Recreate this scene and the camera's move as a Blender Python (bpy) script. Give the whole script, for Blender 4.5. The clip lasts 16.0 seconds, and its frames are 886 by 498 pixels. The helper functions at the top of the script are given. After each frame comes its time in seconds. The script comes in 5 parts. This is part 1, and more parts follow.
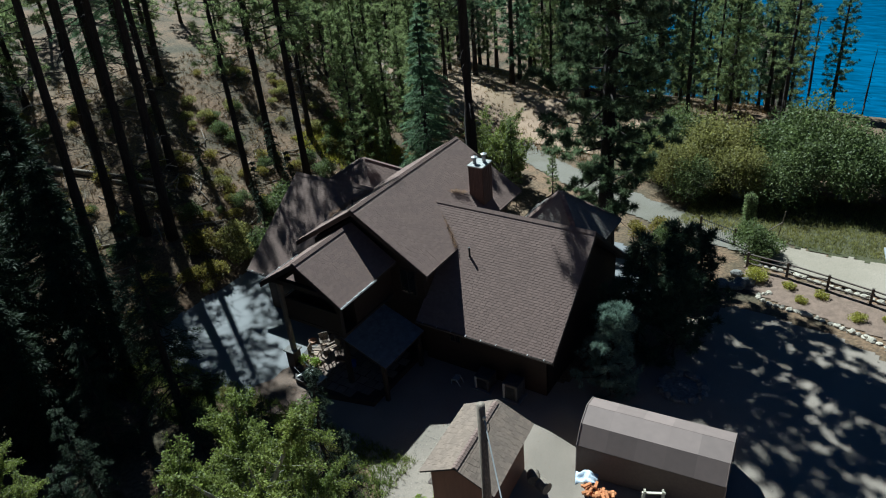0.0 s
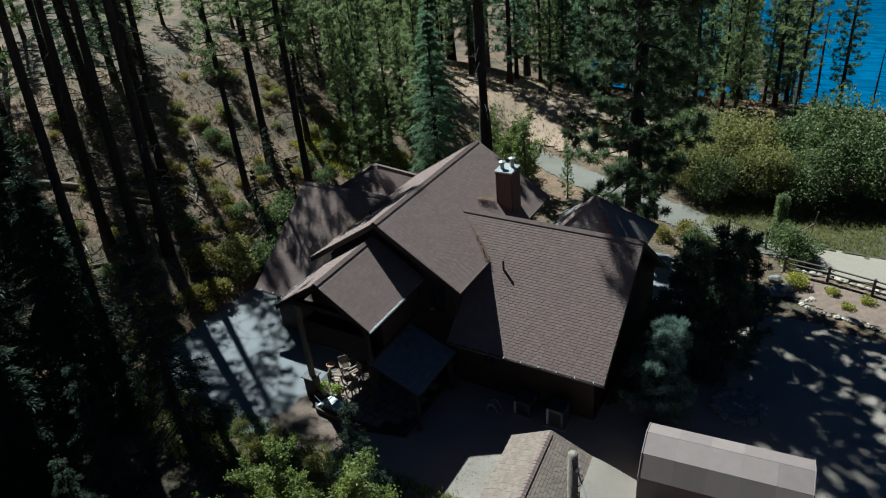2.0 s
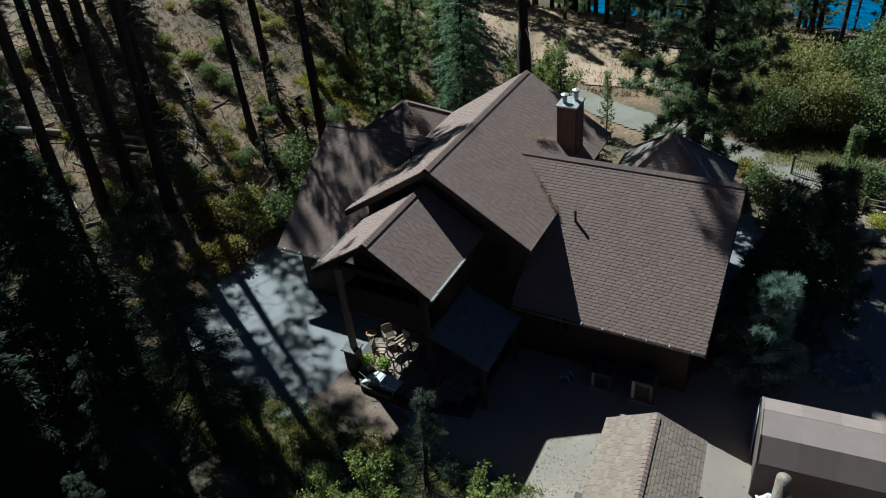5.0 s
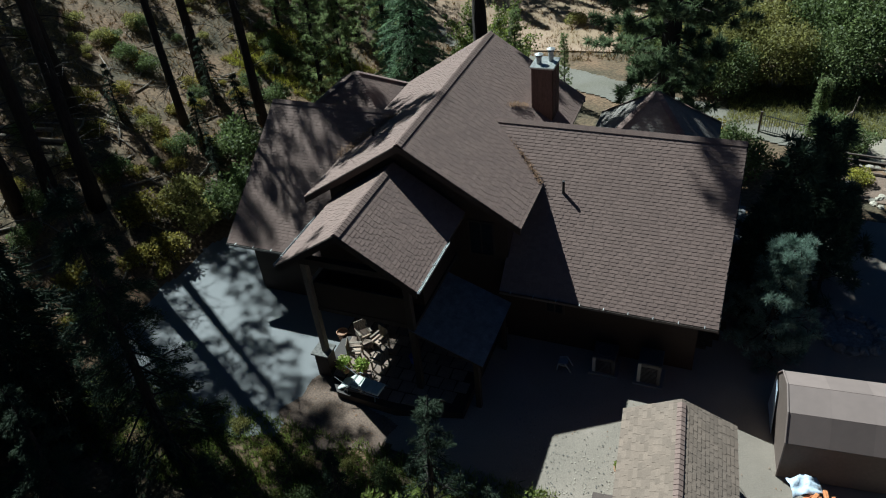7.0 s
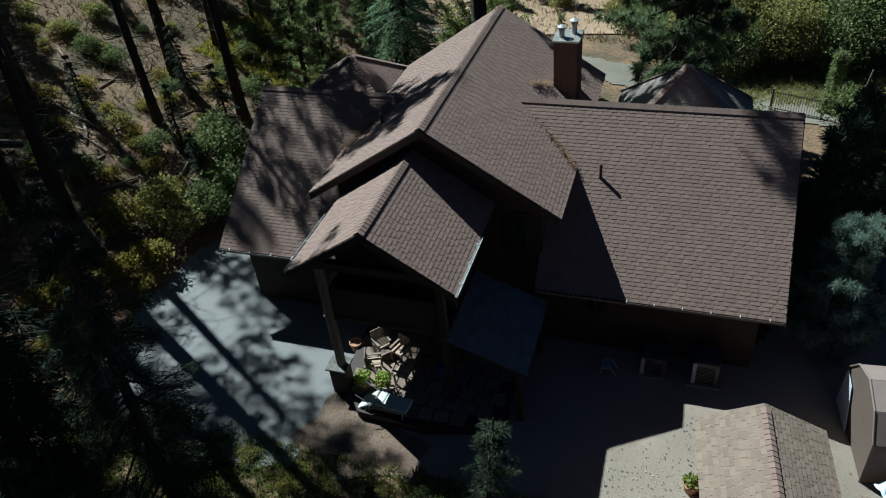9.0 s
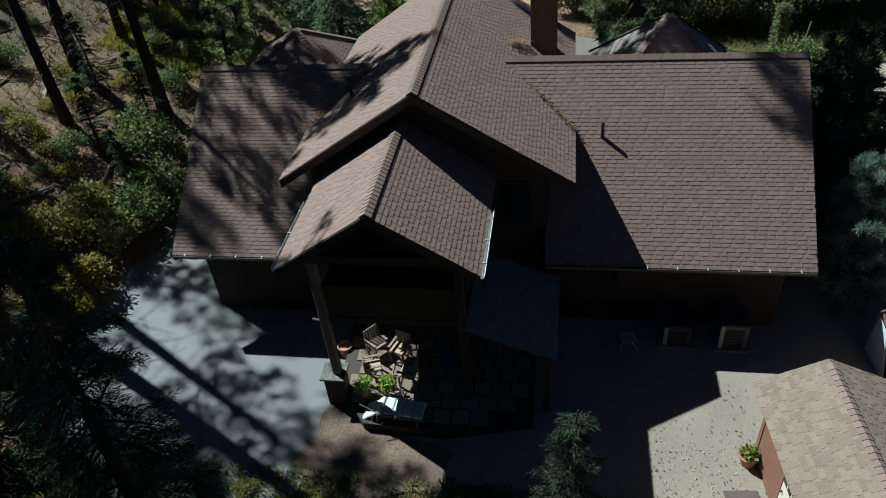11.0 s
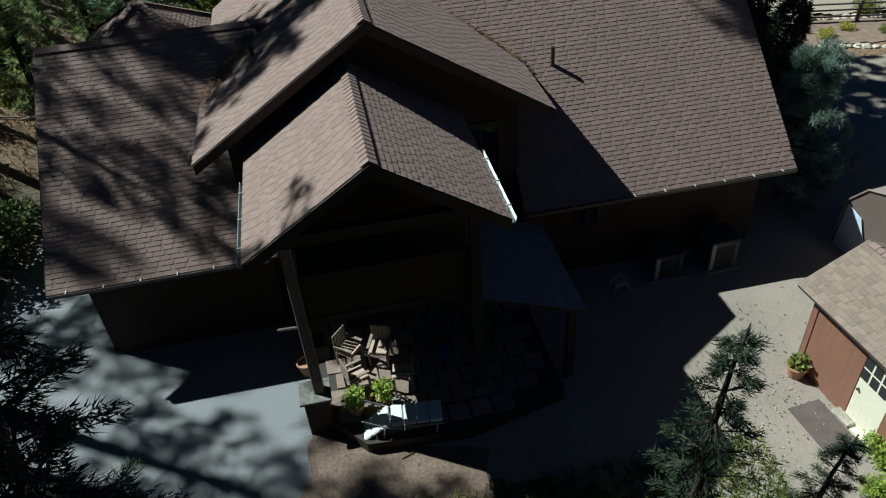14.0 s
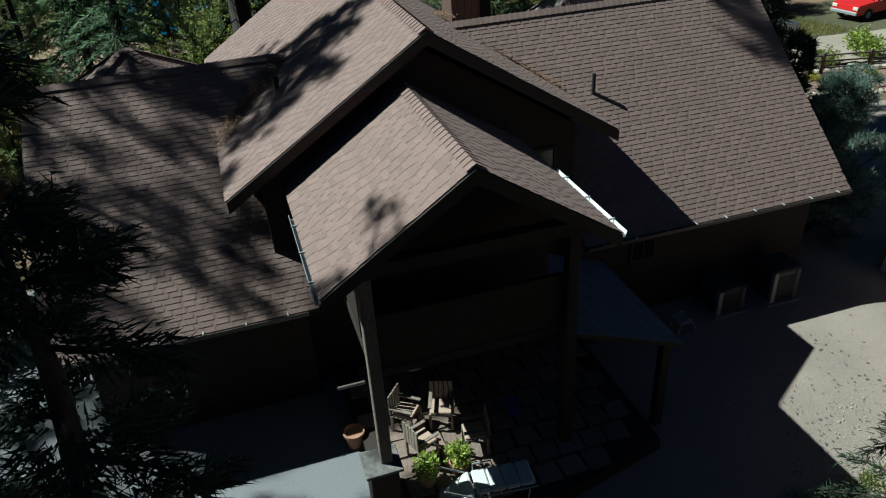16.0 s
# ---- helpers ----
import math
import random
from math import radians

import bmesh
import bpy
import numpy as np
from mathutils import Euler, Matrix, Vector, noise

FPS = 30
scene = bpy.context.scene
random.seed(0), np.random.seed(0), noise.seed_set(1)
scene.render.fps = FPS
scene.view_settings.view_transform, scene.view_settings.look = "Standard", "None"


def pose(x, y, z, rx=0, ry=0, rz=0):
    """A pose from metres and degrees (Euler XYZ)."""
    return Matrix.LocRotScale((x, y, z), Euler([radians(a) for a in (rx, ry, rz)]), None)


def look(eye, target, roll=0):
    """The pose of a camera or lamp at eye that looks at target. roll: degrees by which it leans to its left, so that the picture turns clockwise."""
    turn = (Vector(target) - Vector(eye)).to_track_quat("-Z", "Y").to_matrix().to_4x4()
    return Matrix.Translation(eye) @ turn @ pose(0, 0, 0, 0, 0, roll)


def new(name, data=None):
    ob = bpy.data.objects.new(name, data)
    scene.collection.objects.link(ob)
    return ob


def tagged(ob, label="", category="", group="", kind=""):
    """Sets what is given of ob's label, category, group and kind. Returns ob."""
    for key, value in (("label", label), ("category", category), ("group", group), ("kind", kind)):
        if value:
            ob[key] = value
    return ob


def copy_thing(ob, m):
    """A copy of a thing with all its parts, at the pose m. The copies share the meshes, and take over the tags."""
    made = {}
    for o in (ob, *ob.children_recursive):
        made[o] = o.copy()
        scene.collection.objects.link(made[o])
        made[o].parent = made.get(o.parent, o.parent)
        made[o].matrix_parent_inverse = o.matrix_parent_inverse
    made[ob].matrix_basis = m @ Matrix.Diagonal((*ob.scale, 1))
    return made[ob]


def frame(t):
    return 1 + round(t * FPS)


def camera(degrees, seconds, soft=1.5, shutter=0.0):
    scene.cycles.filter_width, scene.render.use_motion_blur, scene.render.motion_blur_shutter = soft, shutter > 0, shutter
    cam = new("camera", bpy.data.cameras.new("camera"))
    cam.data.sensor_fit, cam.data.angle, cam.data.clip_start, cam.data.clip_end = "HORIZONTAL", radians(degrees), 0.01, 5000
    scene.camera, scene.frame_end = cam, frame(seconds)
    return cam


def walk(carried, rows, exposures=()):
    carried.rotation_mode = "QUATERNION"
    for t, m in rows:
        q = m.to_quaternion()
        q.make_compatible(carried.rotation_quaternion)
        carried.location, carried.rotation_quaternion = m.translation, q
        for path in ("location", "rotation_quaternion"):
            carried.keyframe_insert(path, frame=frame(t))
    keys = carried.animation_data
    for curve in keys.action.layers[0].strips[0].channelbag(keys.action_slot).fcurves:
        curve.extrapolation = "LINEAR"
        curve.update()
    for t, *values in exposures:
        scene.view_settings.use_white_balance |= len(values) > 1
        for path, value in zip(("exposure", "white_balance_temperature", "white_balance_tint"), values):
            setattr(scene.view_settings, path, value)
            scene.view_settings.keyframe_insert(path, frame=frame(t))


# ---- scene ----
cam = camera(62.3, 16.0, soft=1.1)
PATH = [
    (0, (2.683, -0.112, 23.754), (1.699, 1.311, 22.75), -5.4),
    (0.5, (1.835, 0.187, 23.665), (0.862, 1.615, 22.658), -5.5),
    (1, (0.867, 0.422, 23.468), (-0.088, 1.864, 22.462), -5.5),
    (1.5, (-0.054, 0.667, 23.215), (-0.995, 2.118, 22.211), -5.5),
    (2, (-1.023, 0.97, 22.975), (-1.952, 2.428, 21.969), -5.6),
    (2.5, (-1.965, 1.253, 22.733), (-2.888, 2.715, 21.728), -5.6),
    (3, (-2.895, 1.622, 22.491), (-3.822, 3.082, 21.487), -5.7),
    (3.5, (-3.794, 1.95, 22.213), (-4.721, 3.407, 21.203), -5.7),
    (4, (-4.665, 2.329, 21.849), (-5.575, 3.767, 20.799), -5.8),
    (4.5, (-5.446, 2.693, 21.53), (-6.33, 4.106, 20.425), -6.0),
    (5, (-6.195, 3.094, 21.126), (-7.04, 4.499, 19.981), -6.1),
    (7.5, (-9.613, 5.007, 19.276), (-10.248, 6.468, 18.067), -6.3),
    (8, (-10.293, 5.388, 18.909), (-10.907, 6.857, 17.698), -6.4),
    (8.5, (-11.01, 5.707, 18.508), (-11.608, 7.18, 17.294), -6.3),
    (9, (-11.788, 5.974, 18.091), (-12.359, 7.454, 16.872), -6.3),
    (9.5, (-12.487, 6.214, 17.662), (-13.002, 7.706, 16.434), -6.3),
    (12, (-16.922, 7.61, 15.468), (-17.047, 9.162, 14.213), -5.4),
    (12.5, (-17.76, 7.931, 14.987), (-17.763, 9.481, 13.724), -5.1),
    (13, (-18.485, 8.218, 14.492), (-18.384, 9.764, 13.227), -4.9),
    (13.5, (-19.167, 8.529, 13.972), (-18.985, 10.074, 12.715), -4.6),
    (14, (-19.865, 8.909, 13.417), (-19.628, 10.465, 12.182), -4.5),
    (14.5, (-20.562, 9.299, 12.942), (-20.274, 10.87, 11.738), -4.4),
    (15, (-21.235, 9.749, 12.454), (-20.893, 11.344, 11.296), -4.3),
    (15.5, (-21.892, 10.171, 11.943), (-21.487, 11.792, 10.843), -3.9),
    (16, (-22.565, 10.55, 11.476), (-22.093, 12.193, 10.439), -3.6),
]
walk(cam, [(t, look(eye, target, roll)) for t, eye, target, roll in PATH], [(0, 0.88, 4550, -3), (16, 0.68, 4700, -5)])
SUN_AZ, SUN_EL = -58.0, 47.4

world = bpy.data.worlds.new("sky")
scene.world = world
world.use_nodes = True
sky = world.node_tree.nodes.new("ShaderNodeTexSky")
sky.sky_type, sky.sun_disc = "NISHITA", False
sky.sun_elevation, sky.sun_rotation = radians(SUN_EL), radians(SUN_AZ % 360)
background = world.node_tree.nodes["Background"]
background.inputs["Strength"].default_value = 0.0082
sky.dust_density, sky.ozone_density = 0.1, 10.0
world.node_tree.links.new(sky.outputs[0], background.inputs["Color"])
to_sun = Vector((math.sin(radians(SUN_AZ)) * math.cos(radians(SUN_EL)), math.cos(radians(SUN_AZ)) * math.cos(radians(SUN_EL)), math.sin(radians(SUN_EL))))
sun_data = bpy.data.lights.new("sun", "SUN")
sun_data.energy, sun_data.angle, sun_data.color = 5.0, radians(0.5), (1.0, 0.85, 0.64)
sun = new("sun", sun_data)
sun.matrix_world = look(to_sun * 80, (0, 0, 0))


# ---- materials ----
def material(name, colour, rough=0.8, second=None, scale=3.0, fine=40.0, bump=0.3, metal=0.0, vary=0.0, island=False, stains=0.35, stretch=(1, 1, 1), depth=0.02, thin=0.0):
    """A surface with variation at two scales, grain relief, and a change from piece to piece."""
    m = bpy.data.materials.new(name)
    m.use_nodes = True
    nt = m.node_tree
    n, l = nt.nodes, nt.links
    bsdf = n["Principled BSDF"]
    bsdf.inputs["Roughness"].default_value, bsdf.inputs["Metallic"].default_value = rough, metal
    place = n.new("ShaderNodeTexCoord")
    mapping = n.new("ShaderNodeMapping")
    mapping.inputs["Scale"].default_value = stretch
    l.new(place.outputs["Object"], mapping.inputs["Vector"])
    big, small = n.new("ShaderNodeTexNoise"), n.new("ShaderNodeTexNoise")
    big.inputs["Scale"].default_value, big.inputs["Detail"].default_value = scale, 5
    small.inputs["Scale"].default_value, small.inputs["Detail"].default_value = fine, 4
    for t in (big, small):
        l.new(mapping.outputs[0], t.inputs["Vector"])
    ramp = n.new("ShaderNodeMapRange")
    ramp.inputs["From Min"].default_value, ramp.inputs["From Max"].default_value = 0.35, 0.65
    l.new(big.outputs["Fac"], ramp.inputs["Value"])
    mix = n.new("ShaderNodeMix")
    mix.data_type = "RGBA"
    second = second or tuple(c * 0.65 for c in colour)
    mix.inputs["A"].default_value, mix.inputs["B"].default_value = (*colour, 1), (*second, 1)
    amount = n.new("ShaderNodeMath")
    amount.operation = "MULTIPLY"
    amount.inputs[1].default_value = min(1, stains * 2)
    l.new(ramp.outputs[0], amount.inputs[0])
    l.new(amount.outputs[0], mix.inputs["Factor"])
    hsv = n.new("ShaderNodeHueSaturation")
    l.new(mix.outputs["Result"], hsv.inputs["Color"])
    grain = n.new("ShaderNodeMapRange")
    grain.inputs["From Min"].default_value, grain.inputs["From Max"].default_value = 0.3, 0.7
    grain.inputs["To Min"].default_value, grain.inputs["To Max"].default_value = 1 - stains, 1 + stains
    l.new(small.outputs["Fac"], grain.inputs["Value"])
    value = grain.outputs[0]
    if vary:
        if island:
            piece = n.new("ShaderNodeNewGeometry").outputs["Random Per Island"]
        else:
            piece = n.new("ShaderNodeObjectInfo").outputs["Random"]
        spread = n.new("ShaderNodeMapRange")
        spread.inputs["To Min"].default_value, spread.inputs["To Max"].default_value = 1 - vary, 1 + vary
        l.new(piece, spread.inputs["Value"])
        times = n.new("ShaderNodeMath")
        times.operation = "MULTIPLY"
        l.new(value, times.inputs[0])
        l.new(spread.outputs[0], times.inputs[1])
        value = times.outputs[0]
    l.new(value, hsv.inputs["Value"])
    l.new(hsv.outputs[0], bsdf.inputs["Base Color"])
    if thin:
        shine, join = n.new("ShaderNodeBsdfTranslucent"), n.new("ShaderNodeMixShader")
        join.inputs[0].default_value = thin
        l.new(hsv.outputs[0], shine.inputs["Color"])
        l.new(bsdf.outputs[0], join.inputs[1])
        l.new(shine.outputs[0], join.inputs[2])
        l.new(join.outputs[0], n["Material Output"].inputs["Surface"])
    if bump:
        relief = n.new("ShaderNodeBump")
        relief.inputs["Strength"].default_value, relief.inputs["Distance"].default_value = bump, depth
        l.new(small.outputs["Fac"], relief.inputs["Height"])
        l.new(relief.outputs[0], bsdf.inputs["Normal"])
    return m


SHINGLE = dict(rough=0.9, second=(0.165, 0.114, 0.098), scale=0.7, fine=30, bump=0.25, stains=0.14, vary=0.1)
SHINGLE_BASE = (0.2, 0.139, 0.118)
M = {
    "shingle": material("roof_shingle", SHINGLE_BASE, island=True, **SHINGLE),
    "shingle_piece": material("roof_shingle_piece", SHINGLE_BASE, **SHINGLE),
    "felt": material("roof_underlay", (0.05, 0.042, 0.04), 0.95),
    "porch_shingle": material("porch_shingle", (0.17, 0.18, 0.19), 0.9, island=True, vary=0.15, fine=60),
    "grey_shingle": material("weathered_grey_shingle", (0.2, 0.178, 0.16), 0.9, island=True, vary=0.1, fine=40, stains=0.15),
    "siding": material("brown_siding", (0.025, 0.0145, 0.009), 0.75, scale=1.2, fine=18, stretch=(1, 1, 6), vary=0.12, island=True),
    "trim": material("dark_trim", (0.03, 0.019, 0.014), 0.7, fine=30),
    "beam": material("dark_timber", (0.03, 0.021, 0.015), 0.8, fine=25, stretch=(6, 6, 0.6)),
    "gutter": material("painted_gutter", (0.11, 0.09, 0.08), 0.45, fine=20, bump=0.05),
    "chimney": material("chimney_boards", (0.105, 0.062, 0.047), 0.75, fine=14, stretch=(5, 5, 0.5), vary=0.15, island=True),
    "cap": material("galvanised_cap", (0.5, 0.5, 0.48), 0.4, metal=0.6, fine=12, bump=0.05),
    "pipe": material("dark_vent_pipe", (0.03, 0.028, 0.028), 0.6, fine=30),
    "flashing": material("lead_flashing", (0.42, 0.42, 0.42), 0.5, metal=0.25, fine=20, bump=0.1),
    "glass": material("window_glass", (0.015, 0.018, 0.02), 0.06, fine=2, bump=0.0, stains=0.05),
    "needles": material("fallen_needles", (0.24, 0.14, 0.075), 0.95, fine=60, vary=0.3, island=True),
    "concrete": material("pale_concrete", (0.19, 0.192, 0.196), 0.85, second=(0.14, 0.143, 0.147), scale=0.5, fine=30, bump=0.15, stains=0.12),
    "gravel": material("gravel_yard", (0.285, 0.24, 0.197), 0.95, second=(0.2, 0.172, 0.14), scale=0.5, fine=55, bump=0.6, stains=0.26, depth=0.03),
    "road": material("grey_gravel_road", (0.18, 0.165, 0.138), 0.95, second=(0.12, 0.108, 0.072), scale=0.4, fine=18, bump=0.5, stains=0.25),
    "lot": material("tan_gravel", (0.31, 0.265, 0.21), 0.95, second=(0.2, 0.175, 0.12), scale=0.35, fine=16, bump=0.5, stains=0.2),
    # Green-brown turf, darkened for the shade below the large shrubs
    "turf": material("rough_turf", (0.085, 0.08, 0.035), 0.95, second=(0.045, 0.05, 0.02), scale=0.5, fine=10, bump=0.8, stains=0.35, depth=0.05),
    "soil": material("forest_floor", (0.19, 0.12, 0.068), 0.95, second=(0.06, 0.052, 0.028), scale=0.35, fine=6, bump=1.0, stains=0.45, depth=0.08),
    "bark_mulch": material("bark_mulch", (0.22, 0.155, 0.115), 0.95, fine=30, bump=0.8, stains=0.4),
    "dust": material("dry_dirt", (0.34, 0.24, 0.165), 0.95, second=(0.21, 0.155, 0.08), scale=0.3, fine=14, bump=0.6, stains=0.3),
    "path": material("trodden_dirt", (0.17, 0.122, 0.092), 0.95, second=(0.075, 0.05, 0.035), scale=1.1, fine=14, bump=0.6, stains=0.3),
    "water": material("lake_water", (0.009, 0.1, 0.22), 0.25, second=(0.006, 0.065, 0.155), scale=0.03, fine=0.8, bump=0.8, stains=0.4, stretch=(0.4, 1.4, 1), depth=0.3),
    "bark": material("pine_bark", (0.036, 0.027, 0.023), 0.95, scale=2, fine=12, bump=1.0, stretch=(1, 1, 0.25), stains=0.45, depth=0.05),
    "twig": material("grey_twig", (0.33, 0.31, 0.27), 0.9, fine=30),
    "fir": material("fir_needles", (0.17, 0.24, 0.125), 0.7, second=(0.115, 0.175, 0.1), scale=0.3, fine=3, bump=0, vary=0.35, island=True, thin=0.6),
    # Cedar green darkened for the backlit, shaded side of the trees
    "cedar": material("shaded_cedar_sprays", (0.034, 0.052, 0.022), 0.8, second=(0.018, 0.03, 0.014), scale=0.5, fine=3, bump=0, vary=0.3, island=True, thin=0.15),
    "dark_leaf": material("dark_green_leaf", (0.17, 0.205, 0.07), 0.65, second=(0.085, 0.12, 0.042), scale=0.35, fine=4, bump=0, vary=0.4, island=True, thin=0.4),
    "yard_pine": material("yard_pine_needles", (0.16, 0.2, 0.1), 0.75, second=(0.09, 0.12, 0.06), scale=0.4, fine=3, bump=0, vary=0.4, island=True, thin=0.55),
    "dark_pine": material("dark_pine_needles", (0.07, 0.1, 0.055), 0.75, second=(0.035, 0.055, 0.03), scale=0.5, fine=3, bump=0, vary=0.35, island=True, thin=0.3),
    "pine": material("pine_needles", (0.25, 0.29, 0.115), 0.7, second=(0.16, 0.205, 0.085), scale=0.3, fine=3, bump=0, vary=0.35, island=True, thin=0.6),
    "spruce": material("blue_spruce_needles", (0.23, 0.3, 0.235), 0.7, second=(0.15, 0.21, 0.165), scale=0.4, fine=3, bump=0, vary=0.3, island=True, thin=0.5),
    "leaf": material("green_leaf", (0.25, 0.28, 0.06), 0.6, second=(0.1, 0.14, 0.035), scale=0.5, fine=4, bump=0, vary=0.4, island=True, thin=0.5),
    "yellow_leaf": material("yellowing_leaf", (0.30, 0.24, 0.05), 0.65, second=(0.15, 0.16, 0.035), scale=0.6, fine=4, bump=0, vary=0.4, island=True, thin=0.5),
    "olive_leaf": material("olive_leaf", (0.29, 0.265, 0.08), 0.65, second=(0.15, 0.165, 0.05), scale=0.3, fine=4, bump=0, vary=0.4, island=True, thin=0.5),
    "lime_leaf": material("lime_leaf", (0.40, 0.38, 0.05), 0.6, fine=5, bump=0, vary=0.3, island=True, thin=0.35),
    "bright_leaf": material("bright_green_leaf", (0.32, 0.40, 0.06), 0.6, fine=5, bump=0, vary=0.25, island=True, thin=0.35),
    "dry_grass": material("dry_grass", (0.34, 0.235, 0.1), 0.9, fine=6, bump=0, vary=0.35, island=True),
    "stone": material("pale_stone", (0.46, 0.41, 0.33), 0.9, fine=14, bump=0.6, vary=0.25),
    "dark_stone": material("grey_boulder", (0.21, 0.2, 0.185), 0.9, fine=10, bump=0.6, vary=0.2),
    # Corner post timber, paled for the sun on its left face
    "sunlit_post": material("sunlit_post_wood", (0.19, 0.155, 0.12), 0.85, fine=14, stretch=(4, 4, 0.5), stains=0.3),
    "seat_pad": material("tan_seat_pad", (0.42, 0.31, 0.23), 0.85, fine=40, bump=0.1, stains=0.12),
    "log": material("grey_log", (0.26, 0.215, 0.17), 0.9, fine=14, stretch=(4, 4, 0.5), stains=0.4),
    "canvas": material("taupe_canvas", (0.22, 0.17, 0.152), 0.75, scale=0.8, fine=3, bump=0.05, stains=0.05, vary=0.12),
    # The same canvas darkened, for side walls and open end in shade
    "canvas_shade": material("shaded_side_canvas", (0.115, 0.085, 0.07), 0.8, scale=1.5, fine=10, bump=0.1, stains=0.1),
    "shed_wall": material("red_brown_shed_boards", (0.20, 0.095, 0.06), 0.75, scale=1.5, fine=20, stretch=(5, 5, 0.6), stains=0.2, vary=0.12),
    "white": material("cream_paint", (0.70, 0.65, 0.52), 0.5, fine=15, bump=0.05, stains=0.06),
    "metal_white": material("pale_grey_metal", (0.30, 0.31, 0.32), 0.5, fine=20, bump=0.05, stains=0.1),
    # Pale gutter metal, whitened further for the sun along it
    "white_metal": material("sunlit_gutter_paint", (0.75, 0.76, 0.76), 0.45, fine=15, bump=0.05, stains=0.06),
    "shed_shingle": material("shed_shingle", (0.205, 0.155, 0.12), 0.9, second=(0.15, 0.12, 0.1), scale=0.9, fine=30, bump=0.25, stains=0.14, vary=0.16, island=True),
    "metal_dark": material("dark_grille", (0.06, 0.06, 0.065), 0.5, fine=30, bump=0.1),
    "terracotta": material("terracotta_pot", (0.34, 0.19, 0.11), 0.75, fine=20, bump=0.1, stains=0.15),
    "cushion": material("pale_cushion", (0.62, 0.64, 0.60), 0.85, fine=40, bump=0.15, stains=0.12),
    "patio": material("patio_flagstone", (0.22, 0.165, 0.13), 0.9, fine=20, bump=0.4, vary=0.2, stains=0.2),
    "orange": material("orange_split_wood", (0.50, 0.20, 0.07), 0.8, fine=15, stains=0.25, vary=0.3),
    "tarp": material("blue_white_tarp", (0.55, 0.62, 0.72), 0.4, fine=12, bump=0.3, stains=0.15),
    "fence": material("grey_split_rail", (0.11, 0.085, 0.07), 0.85, fine=14, stretch=(1, 5, 5), stains=0.35),
    "red_paint": material("red_car_paint", (0.55, 0.02, 0.02), 0.25, fine=10, bump=0, stains=0.05),
    "tyre": material("black_rubber", (0.02, 0.02, 0.02), 0.8, fine=40),
    "mat": material("brown_door_mat", (0.11, 0.085, 0.075), 0.95, fine=90, stains=0.25),
    "blue": material("blue_plastic", (0.03, 0.08, 0.30), 0.5, fine=20),
}


# ---- mesh helpers ----
def root_of(ob):
    while ob.parent:
        ob = ob.parent
    return ob


def finish(mesh, name, mat, parent, label, smooth):
    ob = new(name, mesh)
    mesh.materials.append(M[mat] if isinstance(mat, str) else mat)
    if smooth:
        mesh.polygons.foreach_set("use_smooth", [True] * len(mesh.polygons))
    if parent:
        ob.parent = parent
    if label:
        tagged(ob, label)
    return ob


def part(name, bm, mat, parent=None, label="", smooth=False):
    """Links a bmesh, drawn in world places, as one mesh under a thing."""
    if parent:
        bm.transform(root_of(parent).matrix_basis.inverted())
    mesh = bpy.data.meshes.new(name)
    bm.to_mesh(mesh)
    bm.free()
    return finish(mesh, name, mat, parent, label, smooth)


def soup(name, verts, faces, mat, parent=None, label="", smooth=False):
    """The same from arrays of vertices and faces."""
    verts = np.asarray(verts, float).reshape(-1, 3)
    if parent:
        inv = np.array(root_of(parent).matrix_basis.inverted())
        verts = verts @ inv[:3, :3].T + inv[:3, 3]
    mesh = bpy.data.meshes.new(name)
    mesh.from_pydata(verts.tolist(), [], [tuple(f) for f in np.asarray(faces).tolist()] if not isinstance(faces, list) else faces)
    mesh.update()
    return finish(mesh, name, mat, parent, label, smooth)


def thing(name, place, label, category, group="", kind="", turn=0.0):
    ob = new(name)
    ob.empty_display_size = 0.2
    ob.matrix_basis = pose(*place, 0, 0, turn)
    return tagged(ob, label, category, group, kind)


def box(bm, lo, hi, m=None, bevel=0.0):
    made = bmesh.ops.create_cube(bm, size=1.0)["verts"]
    c, s = (Vector(lo) + Vector(hi)) / 2, Vector(hi) - Vector(lo)
    for v in made:
        v.co = Vector((v.co.x * s.x, v.co.y * s.y, v.co.z * s.z)) + c
    if bevel:
        edges = list({e for v in made for e in v.link_edges})
        made = list({v for f in bmesh.ops.bevel(bm, geom=edges, offset=bevel, segments=1, affect="EDGES", profile=0.5)["faces"] for v in f.verts} | {v for v in made if v.is_valid})
    if m is not None:
        bmesh.ops.transform(bm, matrix=m, verts=made)
    return bm


def boxed(lo, hi, m=None, bevel=0.0):
    return box(bmesh.new(), lo, hi, m, bevel)


def bar(bm, a, b, w, d=None):
    """A straight bar of w x d from a to b."""
    a, b = Vector(a), Vector(b)
    q = (b - a).to_track_quat("Z", "Y").to_matrix().to_4x4()
    return box(bm, (-w / 2, -(d or w) / 2, 0), (w / 2, (d or w) / 2, (b - a).length), Matrix.Translation(a) @ q)


